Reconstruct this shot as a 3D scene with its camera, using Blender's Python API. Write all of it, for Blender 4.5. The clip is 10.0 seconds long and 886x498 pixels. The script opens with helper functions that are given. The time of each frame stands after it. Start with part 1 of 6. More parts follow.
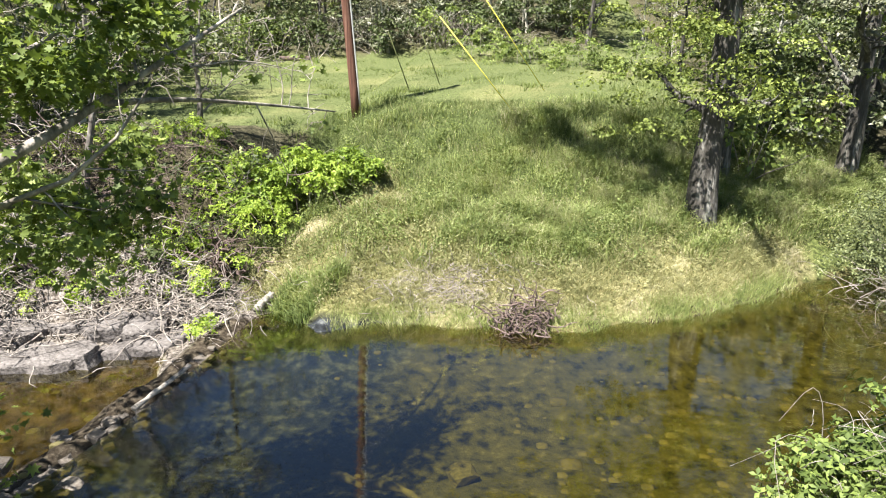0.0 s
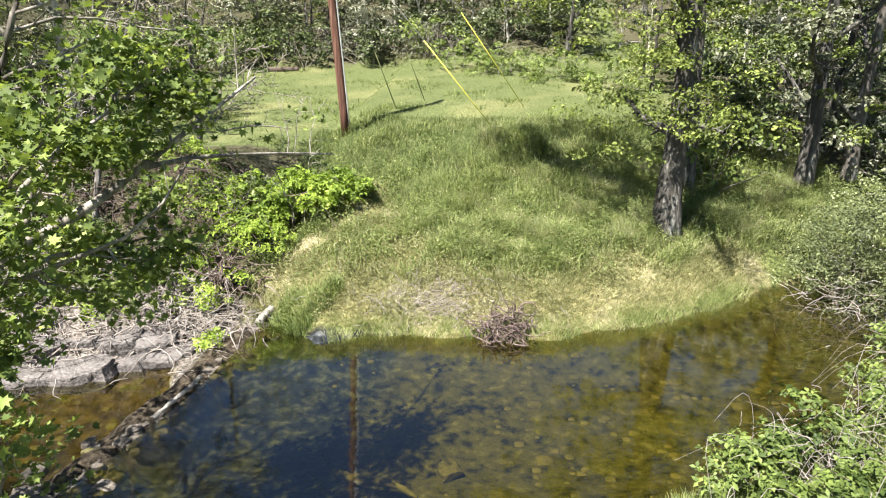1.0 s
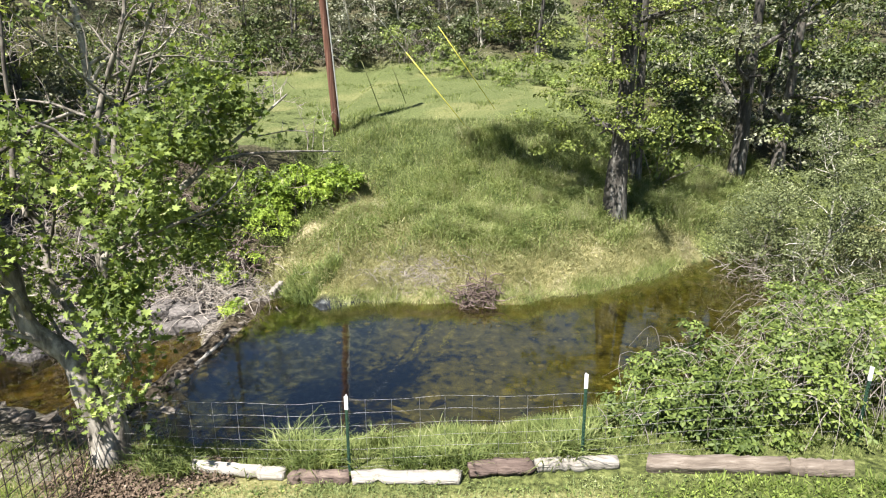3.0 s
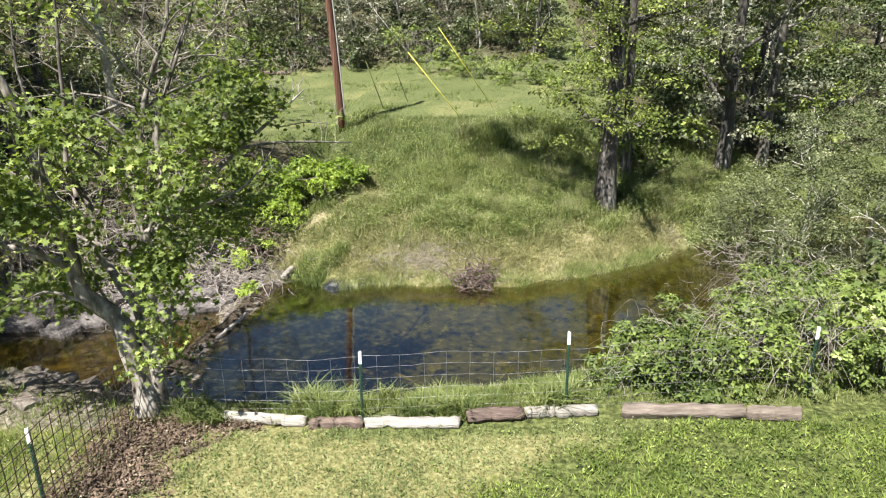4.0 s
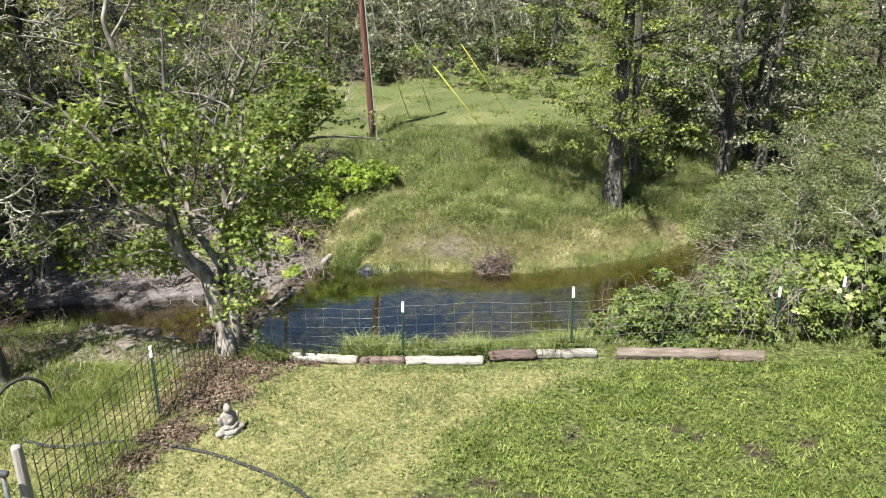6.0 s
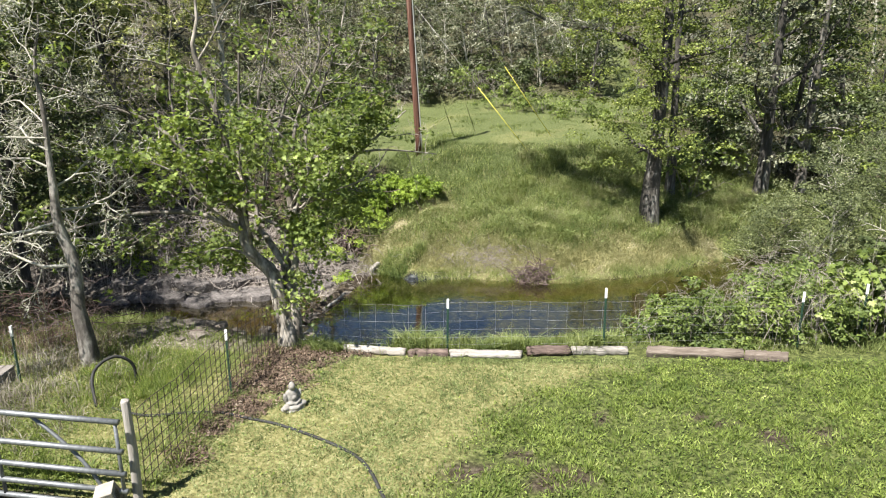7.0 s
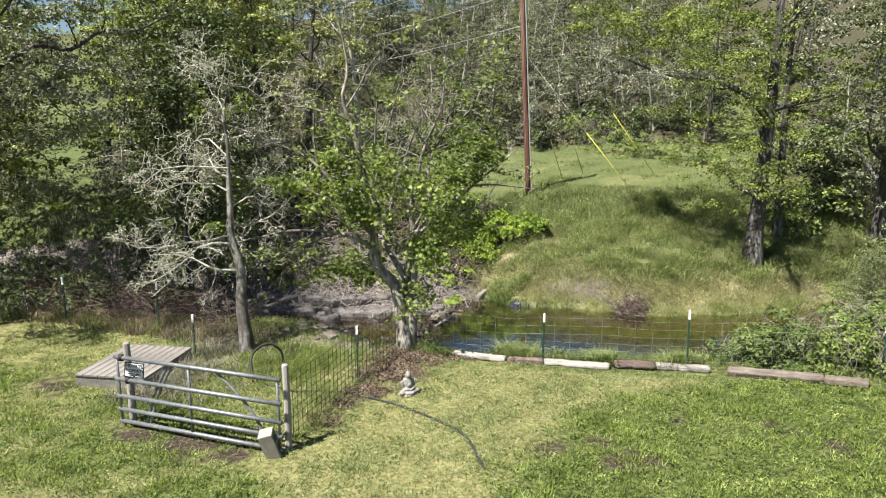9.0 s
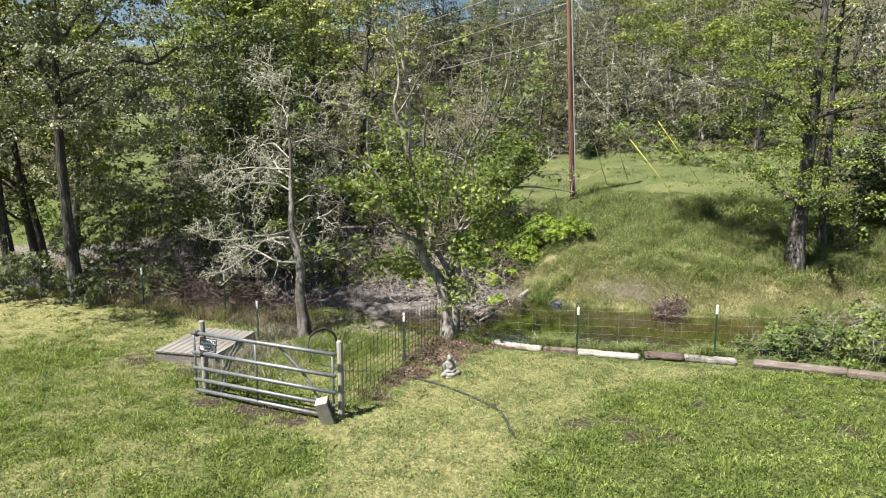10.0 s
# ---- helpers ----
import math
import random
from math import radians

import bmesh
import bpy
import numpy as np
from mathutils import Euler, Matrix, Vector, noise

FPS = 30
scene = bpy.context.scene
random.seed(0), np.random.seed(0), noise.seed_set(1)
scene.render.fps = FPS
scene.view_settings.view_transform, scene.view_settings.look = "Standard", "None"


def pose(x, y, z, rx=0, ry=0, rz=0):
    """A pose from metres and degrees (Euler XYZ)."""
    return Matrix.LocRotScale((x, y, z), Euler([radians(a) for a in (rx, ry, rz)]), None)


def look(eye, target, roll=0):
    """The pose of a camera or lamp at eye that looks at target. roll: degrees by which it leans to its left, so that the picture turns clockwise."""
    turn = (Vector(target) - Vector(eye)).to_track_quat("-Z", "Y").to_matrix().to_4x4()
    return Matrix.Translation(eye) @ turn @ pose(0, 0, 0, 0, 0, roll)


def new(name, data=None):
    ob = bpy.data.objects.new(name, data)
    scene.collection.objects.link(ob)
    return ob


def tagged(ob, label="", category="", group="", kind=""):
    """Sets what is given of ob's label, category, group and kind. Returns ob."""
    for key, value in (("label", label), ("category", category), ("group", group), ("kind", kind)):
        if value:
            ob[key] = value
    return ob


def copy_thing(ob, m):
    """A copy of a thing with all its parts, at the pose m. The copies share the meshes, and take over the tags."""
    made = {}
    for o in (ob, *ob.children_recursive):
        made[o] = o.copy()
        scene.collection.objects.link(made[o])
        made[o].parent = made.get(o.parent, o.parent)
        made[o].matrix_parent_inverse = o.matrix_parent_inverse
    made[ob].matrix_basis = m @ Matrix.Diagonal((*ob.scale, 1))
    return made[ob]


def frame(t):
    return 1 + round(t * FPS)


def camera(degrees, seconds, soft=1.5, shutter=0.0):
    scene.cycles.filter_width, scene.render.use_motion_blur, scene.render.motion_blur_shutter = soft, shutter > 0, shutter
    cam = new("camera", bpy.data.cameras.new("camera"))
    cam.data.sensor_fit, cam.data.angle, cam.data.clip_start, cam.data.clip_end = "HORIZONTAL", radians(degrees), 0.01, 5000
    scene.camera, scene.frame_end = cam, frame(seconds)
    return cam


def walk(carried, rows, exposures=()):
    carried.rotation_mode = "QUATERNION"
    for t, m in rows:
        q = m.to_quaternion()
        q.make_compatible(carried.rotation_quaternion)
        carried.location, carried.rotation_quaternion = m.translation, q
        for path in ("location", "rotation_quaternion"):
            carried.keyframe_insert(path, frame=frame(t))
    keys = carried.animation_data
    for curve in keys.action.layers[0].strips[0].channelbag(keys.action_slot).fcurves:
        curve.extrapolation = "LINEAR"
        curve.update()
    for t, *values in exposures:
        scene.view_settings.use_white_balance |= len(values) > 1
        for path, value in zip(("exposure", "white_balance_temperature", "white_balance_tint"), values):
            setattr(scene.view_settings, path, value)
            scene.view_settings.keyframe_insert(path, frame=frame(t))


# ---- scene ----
cam = camera(68.5, 10.0, soft=1.1)
PATH = [
    (0, (3.16, -0.772, 3.742), (3.004, 1.122, 3.121), -0.0),
    (0.5, (3.196, -1.16, 4.125), (3.06, 0.734, 3.497), -0.1),
    (1, (3.226, -1.643, 4.414), (3.113, 0.252, 3.783), -0.2),
    (1.5, (3.263, -2.181, 4.686), (3.175, -0.286, 4.05), -0.3),
    (2, (3.3, -2.763, 4.804), (3.23, -0.868, 4.168), -0.3),
    (2.5, (3.275, -3.446, 4.809), (3.224, -1.551, 4.173), -0.3),
    (4, (3.27, -5.17, 4.848), (3.225, -3.274, 4.213), -0.2),
    (4.5, (3.231, -5.734, 4.827), (3.189, -3.837, 4.194), -0.1),
    (5, (3.206, -6.21, 4.802), (3.167, -4.313, 4.17), -0.0),
    (6.5, (3.089, -7.718, 4.731), (2.943, -5.8, 4.181), -0.0),
    (7, (3.114, -8.217, 4.719), (2.9, -6.298, 4.197), 0.0),
    (7.5, (3.182, -8.696, 4.707), (2.892, -6.779, 4.215), -0.0),
    (8, (3.273, -9.147, 4.698), (2.906, -7.235, 4.241), -0.0),
    (8.5, (3.397, -9.547, 4.692), (2.939, -7.646, 4.269), 0.0),
    (9, (3.551, -9.972, 4.666), (3.0, -8.089, 4.279), 0.1),
    (9.5, (3.779, -10.398, 4.636), (3.137, -8.539, 4.274), 0.1),
    (10, (4.028, -10.944, 4.59), (3.33, -9.105, 4.23), 0.1),
]
walk(cam, [(t, look(eye, target, roll)) for t, eye, target, roll in PATH], [(0.0, 2.02), (2.5, 1.82), (4.5, 1.6), (7.0, 1.54), (10.0, 1.47)])

# ---- world, sun ----
SUN_AZ, SUN_EL = 216.0, 60.0  # compass-like: the way to the sun, degrees clockwise from +y
world = bpy.data.worlds.new("world")
scene.world = world
world.use_nodes = True
wn = world.node_tree.nodes
sky = wn.new("ShaderNodeTexSky")
sky.sky_type = "NISHITA"
sky.sun_disc = False
sky.sun_elevation, sky.sun_rotation = radians(SUN_EL), radians(SUN_AZ)
sky.air_density, sky.dust_density, sky.ozone_density = 1.1, 0.3, 3.0
wn["Background"].inputs["Strength"].default_value = 0.035
world.node_tree.links.new(sky.outputs[0], wn["Background"].inputs["Color"])
sun_data = bpy.data.lights.new("sun", "SUN")
sun_data.energy, sun_data.angle, sun_data.color = 5.0, radians(0.6), (1.0, 0.955, 0.89)
sun = new("sun", sun_data)
sun_way = Vector((math.sin(radians(SUN_AZ)) * math.cos(radians(SUN_EL)), math.cos(radians(SUN_AZ)) * math.cos(radians(SUN_EL)), math.sin(radians(SUN_EL))))
sun.matrix_world = look(sun_way * 60, (0, 0, 0))


# ---- building helpers ----
def raw_mesh(name, verts, faces, smooth=False):
    verts, faces = np.asarray(verts, np.float32), np.asarray(faces, np.int32)
    me = bpy.data.meshes.new(name)
    n, m, k = len(verts), len(faces), faces.shape[1]
    me.vertices.add(n)
    me.vertices.foreach_set("co", verts.ravel())
    me.loops.add(m * k)
    me.loops.foreach_set("vertex_index", faces.ravel())
    me.polygons.add(m)
    me.polygons.foreach_set("loop_start", np.arange(0, m * k, k, dtype=np.int32))
    if smooth:
        me.polygons.foreach_set("use_smooth", np.ones(m, bool))
    me.update(calc_edges=True)
    me.validate()
    return me


def part(name, data, material, parent=None, label="", smooth=False):
    """data: a bmesh or a mesh. Links it as one mesh object under parent."""
    if isinstance(data, bmesh.types.BMesh):
        me = bpy.data.meshes.new(name)
        data.to_mesh(me)
        data.free()
        if smooth:
            for p in me.polygons:
                p.use_smooth = True
        data = me
    if material is not None and not data.materials:
        data.materials.append(material)
    ob = new(name, data)
    if parent is not None:
        ob.parent = parent
    if label:
        ob["label"] = label
    return ob


def empty(name, m=None):
    ob = new(name)
    ob.empty_display_size = 0.1
    if m is not None:
        ob.matrix_world = m
    return ob


def merge(chunks):
    vs, fs, n = [], [], 0
    for v, f in chunks:
        vs.append(v)
        fs.append(np.asarray(f) + n)
        n += len(v)
    return np.concatenate(vs), np.concatenate(fs)


def tube(points, radii, sides=6, cap=True):
    """Triangles of a bent, tapering tube."""
    p = np.asarray(points, float)
    r = np.broadcast_to(np.asarray(radii, float), (len(p),))
    t = np.gradient(p, axis=0)
    t /= np.linalg.norm(t, axis=1, keepdims=True) + 1e-9
    ref = np.where(np.abs(t[:, 2:3]) > 0.9, [[1.0, 0, 0]], [[0, 0, 1.0]])
    a = np.cross(t, ref)
    a /= np.linalg.norm(a, axis=1, keepdims=True) + 1e-9
    b = np.cross(t, a)
    ang = np.linspace(0, 2 * np.pi, sides, endpoint=False)
    v = p[:, None] + r[:, None, None] * (np.cos(ang)[None, :, None] * a[:, None] + np.sin(ang)[None, :, None] * b[:, None])
    v = v.reshape(-1, 3)
    n = len(p)
    i = np.arange(n - 1)[:, None] * sides
    j, k = np.arange(sides)[None], (np.arange(sides)[None] + 1) % sides
    q = np.stack([i + j, i + k, i + sides + k, i + sides + j], -1).reshape(-1, 4)
    f = np.concatenate([q[:, [0, 1, 2]], q[:, [0, 2, 3]]])
    if cap:
        ends = []
        for s in range(1, sides - 1):
            ends += [[0, s + 1, s], [(n - 1) * sides, (n - 1) * sides + s, (n - 1) * sides + s + 1]]
        f = np.concatenate([f, np.array(ends)])
    return v, f


def smooth_line(points, n):
    """A Catmull-Rom line through the points."""
    p = np.asarray(points, float)
    p = np.concatenate([[2 * p[0] - p[1]], p, [2 * p[-1] - p[-2]]])
    out = []
    for i in range(1, len(p) - 2):
        for u in np.linspace(0, 1, n, endpoint=False):
            out.append(0.5 * (2 * p[i] + (p[i + 1] - p[i - 1]) * u + (2 * p[i - 1] - 5 * p[i] + 4 * p[i + 1] - p[i + 2]) * u**2 + (3 * p[i] - p[i - 1] - 3 * p[i + 1] + p[i + 2]) * u**3))
    out.append(p[-2])
    return np.array(out)


def box_bm(sx, sy, sz, bevel=0.0, at=(0, 0, 0)):
    bm = bmesh.new()
    bmesh.ops.create_cube(bm, size=1.0)
    bmesh.ops.scale(bm, vec=(sx, sy, sz), verts=bm.verts)
    if bevel:
        bmesh.ops.bevel(bm, geom=bm.edges[:], offset=bevel, segments=2, affect="EDGES", profile=0.7)
    bmesh.ops.translate(bm, vec=at, verts=bm.verts)
    return bm


DIAMOND = (np.array([(0, -0.5, 0), (0.3, 0.02, 0.07), (0, 0.5, -0.03), (-0.3, 0.02, 0.07)]), np.array([(0, 1, 2), (0, 2, 3)]))
_rim = [(0, -0.1), (0.26, -0.34), (0.27, -0.1), (0.6, 0.0), (0.32, 0.16), (0.48, 0.5), (0.17, 0.34), (0, 0.72), (-0.17, 0.34), (-0.48, 0.5), (-0.32, 0.16), (-0.6, 0.0), (-0.27, -0.1), (-0.26, -0.34)]
MAPLE = (np.array([(0, 0.05, -0.04)] + [(x, y, 0.22 * abs(x) - 0.12 * y * y) for x, y in _rim]), np.array([(0, 1 + i, 1 + (i + 1) % 14) for i in range(14)]))
TRIPLE = merge([(DIAMOND[0] * (0.75, 0.85, 1) + (0, 0.42, 0), DIAMOND[1])] + [(DIAMOND[0][:, [1, 0, 2]] * (s * 0.75, 0.7, 1) + (s * 0.36, 0, 0.03), DIAMOND[1]) for s in (1, -1)])


def leaves(centres, size, rng, shape=DIAMOND, up=0.7, droop=0.0, out=None):
    """Leaves of one shape at the centres, turned at random, or facing out of their clump."""
    c = np.asarray(centres, float)
    n = len(c)
    nz = rng.normal(size=(n, 3)) * 0.5
    nz[:, 2] += up
    if out is not None:
        nz += out
    nz /= np.linalg.norm(nz, axis=1, keepdims=True) + 1e-9
    t = rng.normal(size=(n, 3))
    t[:, 2] -= droop
    t -= (t * nz).sum(1, keepdims=True) * nz
    t /= np.linalg.norm(t, axis=1, keepdims=True) + 1e-9
    b = np.cross(t, nz)
    s = size * rng.uniform(0.6, 1.25, (n, 1, 1))
    tv, tf = shape
    v = c[:, None] + s * (tv[None, :, 0:1] * b[:, None] + tv[None, :, 1:2] * t[:, None] + tv[None, :, 2:3] * nz[:, None])
    f = tf[None] + (np.arange(n) * len(tv))[:, None, None]
    return v.reshape(-1, 3), f.reshape(-1, 3)


def puffs(centres, radius, each, rng, flat=0.6):
    """Domes of leaves round the centres: places, and the ways that they face."""
    c = np.repeat(np.asarray(centres, float), each, axis=0)
    n = len(c)
    size = np.repeat(rng.uniform(0.55, 1.4, len(centres)), each)[:, None]
    d = rng.normal(size=(n, 3))
    d[:, 2] = np.abs(d[:, 2]) - 0.3
    d /= np.linalg.norm(d, axis=1, keepdims=True)
    lump = 1 + 0.25 * np.sin(d[:, :1] * 5 + c[:, 1:2] * 9) * np.sin(d[:, 1:2] * 6 + c[:, 2:3] * 7)
    r = radius * size * lump * rng.uniform(0.6, 1.08, (n, 1))
    return c + d * r * (1, 1, flat), d * 0.8


# ---- materials ----
def material(name):
    m = bpy.data.materials.new(name)
    m.use_nodes = True
    nt = m.node_tree
    return m, nt, nt.nodes, nt.links, nt.nodes["Principled BSDF"]


def ramp_of(nodes, stops):
    r = nodes.new("ShaderNodeValToRGB")
    els = r.color_ramp.elements
    while len(els) < len(stops):
        els.new(0.5)
    for e, (pos, col) in zip(els, stops):
        e.position, e.color = pos, (*col, 1)
    return r


def surface(name, stops, scale=8.0, detail=8.0, rough=0.85, metal=0.0, bump=0.3, bump_scale=40.0, stretch=(1, 1, 1), spec=0.3, coarse=0.0, bump_dist=0.02):
    """A procedural surface: a colour ramp over noise of two scales, with bump."""
    m, nt, nodes, links, bsdf = material(name)
    tc = nodes.new("ShaderNodeTexCoord")
    mp = nodes.new("ShaderNodeMapping")
    mp.inputs["Scale"].default_value = stretch
    links.new(tc.outputs["Object"], mp.inputs[0])
    n1 = nodes.new("ShaderNodeTexNoise")
    n1.inputs["Scale"].default_value, n1.inputs["Detail"].default_value = scale, detail
    n1.inputs["Roughness"].default_value = 0.65
    links.new(mp.outputs[0], n1.inputs["Vector"])
    n2 = nodes.new("ShaderNodeTexNoise")
    n2.inputs["Scale"].default_value, n2.inputs["Detail"].default_value = scale / 7, 3
    links.new(mp.outputs[0], n2.inputs["Vector"])
    mx = nodes.new("ShaderNodeMix")
    mx.inputs[0].default_value = 0.35
    links.new(n1.outputs[0], mx.inputs[2])
    links.new(n2.outputs[0], mx.inputs[3])
    r = ramp_of(nodes, stops)
    links.new(mx.outputs[0], r.inputs[0])
    links.new(r.outputs[0], bsdf.inputs["Base Color"])
    bsdf.inputs["Roughness"].default_value, bsdf.inputs["Metallic"].default_value = rough, metal
    bsdf.inputs["Specular IOR Level"].default_value = spec
    n3 = nodes.new("ShaderNodeTexNoise")
    n3.inputs["Scale"].default_value, n3.inputs["Detail"].default_value = bump_scale, 6
    links.new(mp.outputs[0], n3.inputs["Vector"])
    bp = nodes.new("ShaderNodeBump")
    bp.inputs["Strength"].default_value, bp.inputs["Distance"].default_value = bump, bump_dist
    links.new(n3.outputs[0], bp.inputs["Height"])
    links.new(bp.outputs[0], bsdf.inputs["Normal"])
    return m


def foliage(name, dark, light, old=None, through_light=0.35, rough=0.55, patch=0.8, gloss=0.25):
    """Thin leaves: colour by leaf and by patch, some light comes through."""
    m, nt, nodes, links, bsdf = material(name)
    geo = nodes.new("ShaderNodeNewGeometry")
    info = nodes.new("ShaderNodeObjectInfo")
    noi = nodes.new("ShaderNodeTexNoise")
    noi.inputs["Scale"].default_value, noi.inputs["Detail"].default_value = patch, 8
    noi.inputs["Roughness"].default_value = 0.72
    links.new(geo.outputs["Position"], noi.inputs["Vector"])
    add = nodes.new("ShaderNodeMath")
    add.operation = "MULTIPLY_ADD"
    add.inputs[1].default_value = 0.5
    links.new(geo.outputs["Random Per Island"], add.inputs[0])
    sub = nodes.new("ShaderNodeMath")
    sub.operation = "MULTIPLY_ADD"
    sub.inputs[1].default_value, sub.inputs[2].default_value = 2.0, -0.78
    links.new(noi.outputs[0], sub.inputs[0])
    links.new(sub.outputs[0], add.inputs[2])
    jit = nodes.new("ShaderNodeMath")
    jit.operation = "MULTIPLY_ADD"
    jit.inputs[1].default_value = 0.22
    links.new(info.outputs["Random"], jit.inputs[0])
    links.new(add.outputs[0], jit.inputs[2])
    mid = tuple(0.62 * a + 0.38 * b for a, b in zip(dark, light))
    r = ramp_of(nodes, [(0.1, dark), (0.5, mid), (0.85, light), (1.0, old or light)])
    links.new(jit.outputs[0], r.inputs[0])
    links.new(r.outputs[0], bsdf.inputs["Base Color"])
    bsdf.inputs["Roughness"].default_value = rough
    bsdf.inputs["Specular IOR Level"].default_value = gloss
    tr = nodes.new("ShaderNodeBsdfTranslucent")
    br = nodes.new("ShaderNodeMix")
    br.data_type, br.blend_type = "RGBA", "MULTIPLY"
    br.inputs[0].default_value = 1.0
    links.new(r.outputs[0], br.inputs[6])
    br.inputs[7].default_value = (1.0, 1.0, 0.55, 1)
    links.new(br.outputs[2], tr.inputs["Color"])
    mix = nodes.new("ShaderNodeMixShader")
    mix.inputs[0].default_value = through_light
    links.new(bsdf.outputs[0], mix.inputs[1])
    links.new(tr.outputs[0], mix.inputs[2])
    links.new(mix.outputs[0], nodes["Material Output"].inputs["Surface"])
    return m


M_MAPLE = foliage("maple_leaf", (0.06, 0.094, 0.025), (0.335, 0.415, 0.115), (0.58, 0.62, 0.32), 0.45)
M_OAK = foliage("oak_leaf", (0.038, 0.054, 0.013), (0.215, 0.265, 0.06), (0.38, 0.42, 0.125), 0.33)
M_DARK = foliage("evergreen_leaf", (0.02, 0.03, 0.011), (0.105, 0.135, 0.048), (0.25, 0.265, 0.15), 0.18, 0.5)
M_GREY = foliage("grey_green_leaf", (0.026, 0.032, 0.018), (0.215, 0.225, 0.145), (0.46, 0.46, 0.37), 0.18)
M_SILVER = foliage("silvery_leaf", (0.05, 0.06, 0.036), (0.3, 0.315, 0.21), (0.52, 0.52, 0.42), 0.28)
M_WILLOW = foliage("willow_leaf", (0.03, 0.042, 0.018), (0.17, 0.198, 0.086), (0.32, 0.345, 0.185), 0.24)
M_SPRING = foliage("spring_leaf", (0.06, 0.08, 0.028), (0.33, 0.36, 0.125), (0.48, 0.48, 0.24), 0.3)
M_LIME = foliage("fresh_leaf", (0.08, 0.135, 0.02), (0.34, 0.45, 0.07), (0.5, 0.58, 0.17), 0.4)
M_BRAMBLE = foliage("bramble_leaf", (0.032, 0.055, 0.014), (0.225, 0.29, 0.072), (0.44, 0.485, 0.21), 0.3)
M_FIELD = foliage("field_grass", (0.055, 0.082, 0.026), (0.14, 0.175, 0.06), (0.24, 0.262, 0.12), 0.3, 0.7, 0.5)
M_TALL = foliage("tall_grass", (0.085, 0.125, 0.035), (0.29, 0.335, 0.12), (0.52, 0.505, 0.31), 0.4, 0.65, 1.9)
M_STRAW = foliage("dry_grass", (0.14, 0.145, 0.055), (0.31, 0.305, 0.15), (0.50, 0.465, 0.33), 0.25, 0.8, 1.6)
M_LAWN = foliage("mown_grass", (0.075, 0.105, 0.034), (0.24, 0.285, 0.112), (0.42, 0.425, 0.25), 0.3, 0.7, 1.8)
M_LUSH = foliage("lush_grass", (0.055, 0.092, 0.018), (0.275, 0.345, 0.082), (0.46, 0.485, 0.2), 0.35, 0.6, 2.4)
M_DEAD = foliage("dead_weed", (0.12, 0.105, 0.08), (0.27, 0.245, 0.2), (0.44, 0.41, 0.35), 0.2, 0.9, 1.5)
M_LITTER = foliage("leaf_litter", (0.07, 0.05, 0.036), (0.21, 0.155, 0.115), (0.42, 0.34, 0.27), 0.15, 0.9, 3.0)
M_TUFT = foliage("lichen_tuft", (0.16, 0.17, 0.11), (0.34, 0.36, 0.26), (0.48, 0.49, 0.40), 0.2, 0.9)
M_BARK = surface("maple_bark", [(0.38, (0.04, 0.034, 0.028)), (0.5, (0.165, 0.147, 0.123)), (0.64, (0.42, 0.385, 0.335))], 9, bump=0.5, bump_scale=22, stretch=(1, 1, 0.35))
M_GREYBARK = surface("grey_bark", [(0.36, (0.035, 0.03, 0.026)), (0.5, (0.12, 0.108, 0.094)), (0.63, (0.33, 0.315, 0.28))], 8, bump=0.8, bump_scale=22, stretch=(1, 1, 0.4))
M_OAKBARK = surface("oak_bark", [(0.34, (0.018, 0.016, 0.013)), (0.52, (0.065, 0.06, 0.052)), (0.66, (0.27, 0.26, 0.235))], 7, bump=0.9, bump_scale=16, stretch=(1.6, 1.6, 0.3), bump_dist=0.05)
M_LICHEN = surface("lichened_twig", [(0.3, (0.17, 0.155, 0.125)), (0.5, (0.37, 0.355, 0.30)), (0.68, (0.56, 0.55, 0.47))], 12, bump=0.5, bump_scale=60)
M_TWIG = surface("dead_twig", [(0.3, (0.11, 0.09, 0.078)), (0.5, (0.25, 0.22, 0.195)), (0.7, (0.40, 0.37, 0.335))], 10, bump=0.3)
M_REDTWIG = surface("reddish_twig", [(0.3, (0.035, 0.024, 0.022)), (0.5, (0.105, 0.075, 0.066)), (0.7, (0.23, 0.19, 0.165))], 10, bump=0.3)
M_POLE = surface("pole_wood", [(0.36, (0.035, 0.018, 0.013)), (0.5, (0.115, 0.052, 0.034)), (0.66, (0.26, 0.17, 0.13))], 6, bump=0.5, bump_scale=30, stretch=(3, 3, 0.12))
M_GALV = surface("galvanised_steel", [(0.35, (0.10, 0.108, 0.112)), (0.55, (0.19, 0.20, 0.207)), (0.7, (0.30, 0.31, 0.315))], 18, rough=0.5, metal=0.5, bump=0.08, spec=0.5)
M_WIRE = surface("old_wire", [(0.35, (0.20, 0.19, 0.18)), (0.6, (0.45, 0.44, 0.42))], 30, rough=0.55, metal=0.6, bump=0.1)
M_RUST = surface("rusty_wire", [(0.35, (0.07, 0.035, 0.028)), (0.65, (0.19, 0.105, 0.085))], 30, rough=0.8, metal=0.2, bump=0.2)
M_BLACKWIRE = surface("dark_wire", [(0.35, (0.018, 0.015, 0.013)), (0.65, (0.07, 0.055, 0.045))], 30, rough=0.6, metal=0.4, bump=0.1)
M_POSTGREEN = surface("post_green_paint", [(0.35, (0.012, 0.035, 0.022)), (0.6, (0.03, 0.07, 0.045)), (0.75, (0.10, 0.09, 0.07))], 25, rough=0.6, bump=0.15)
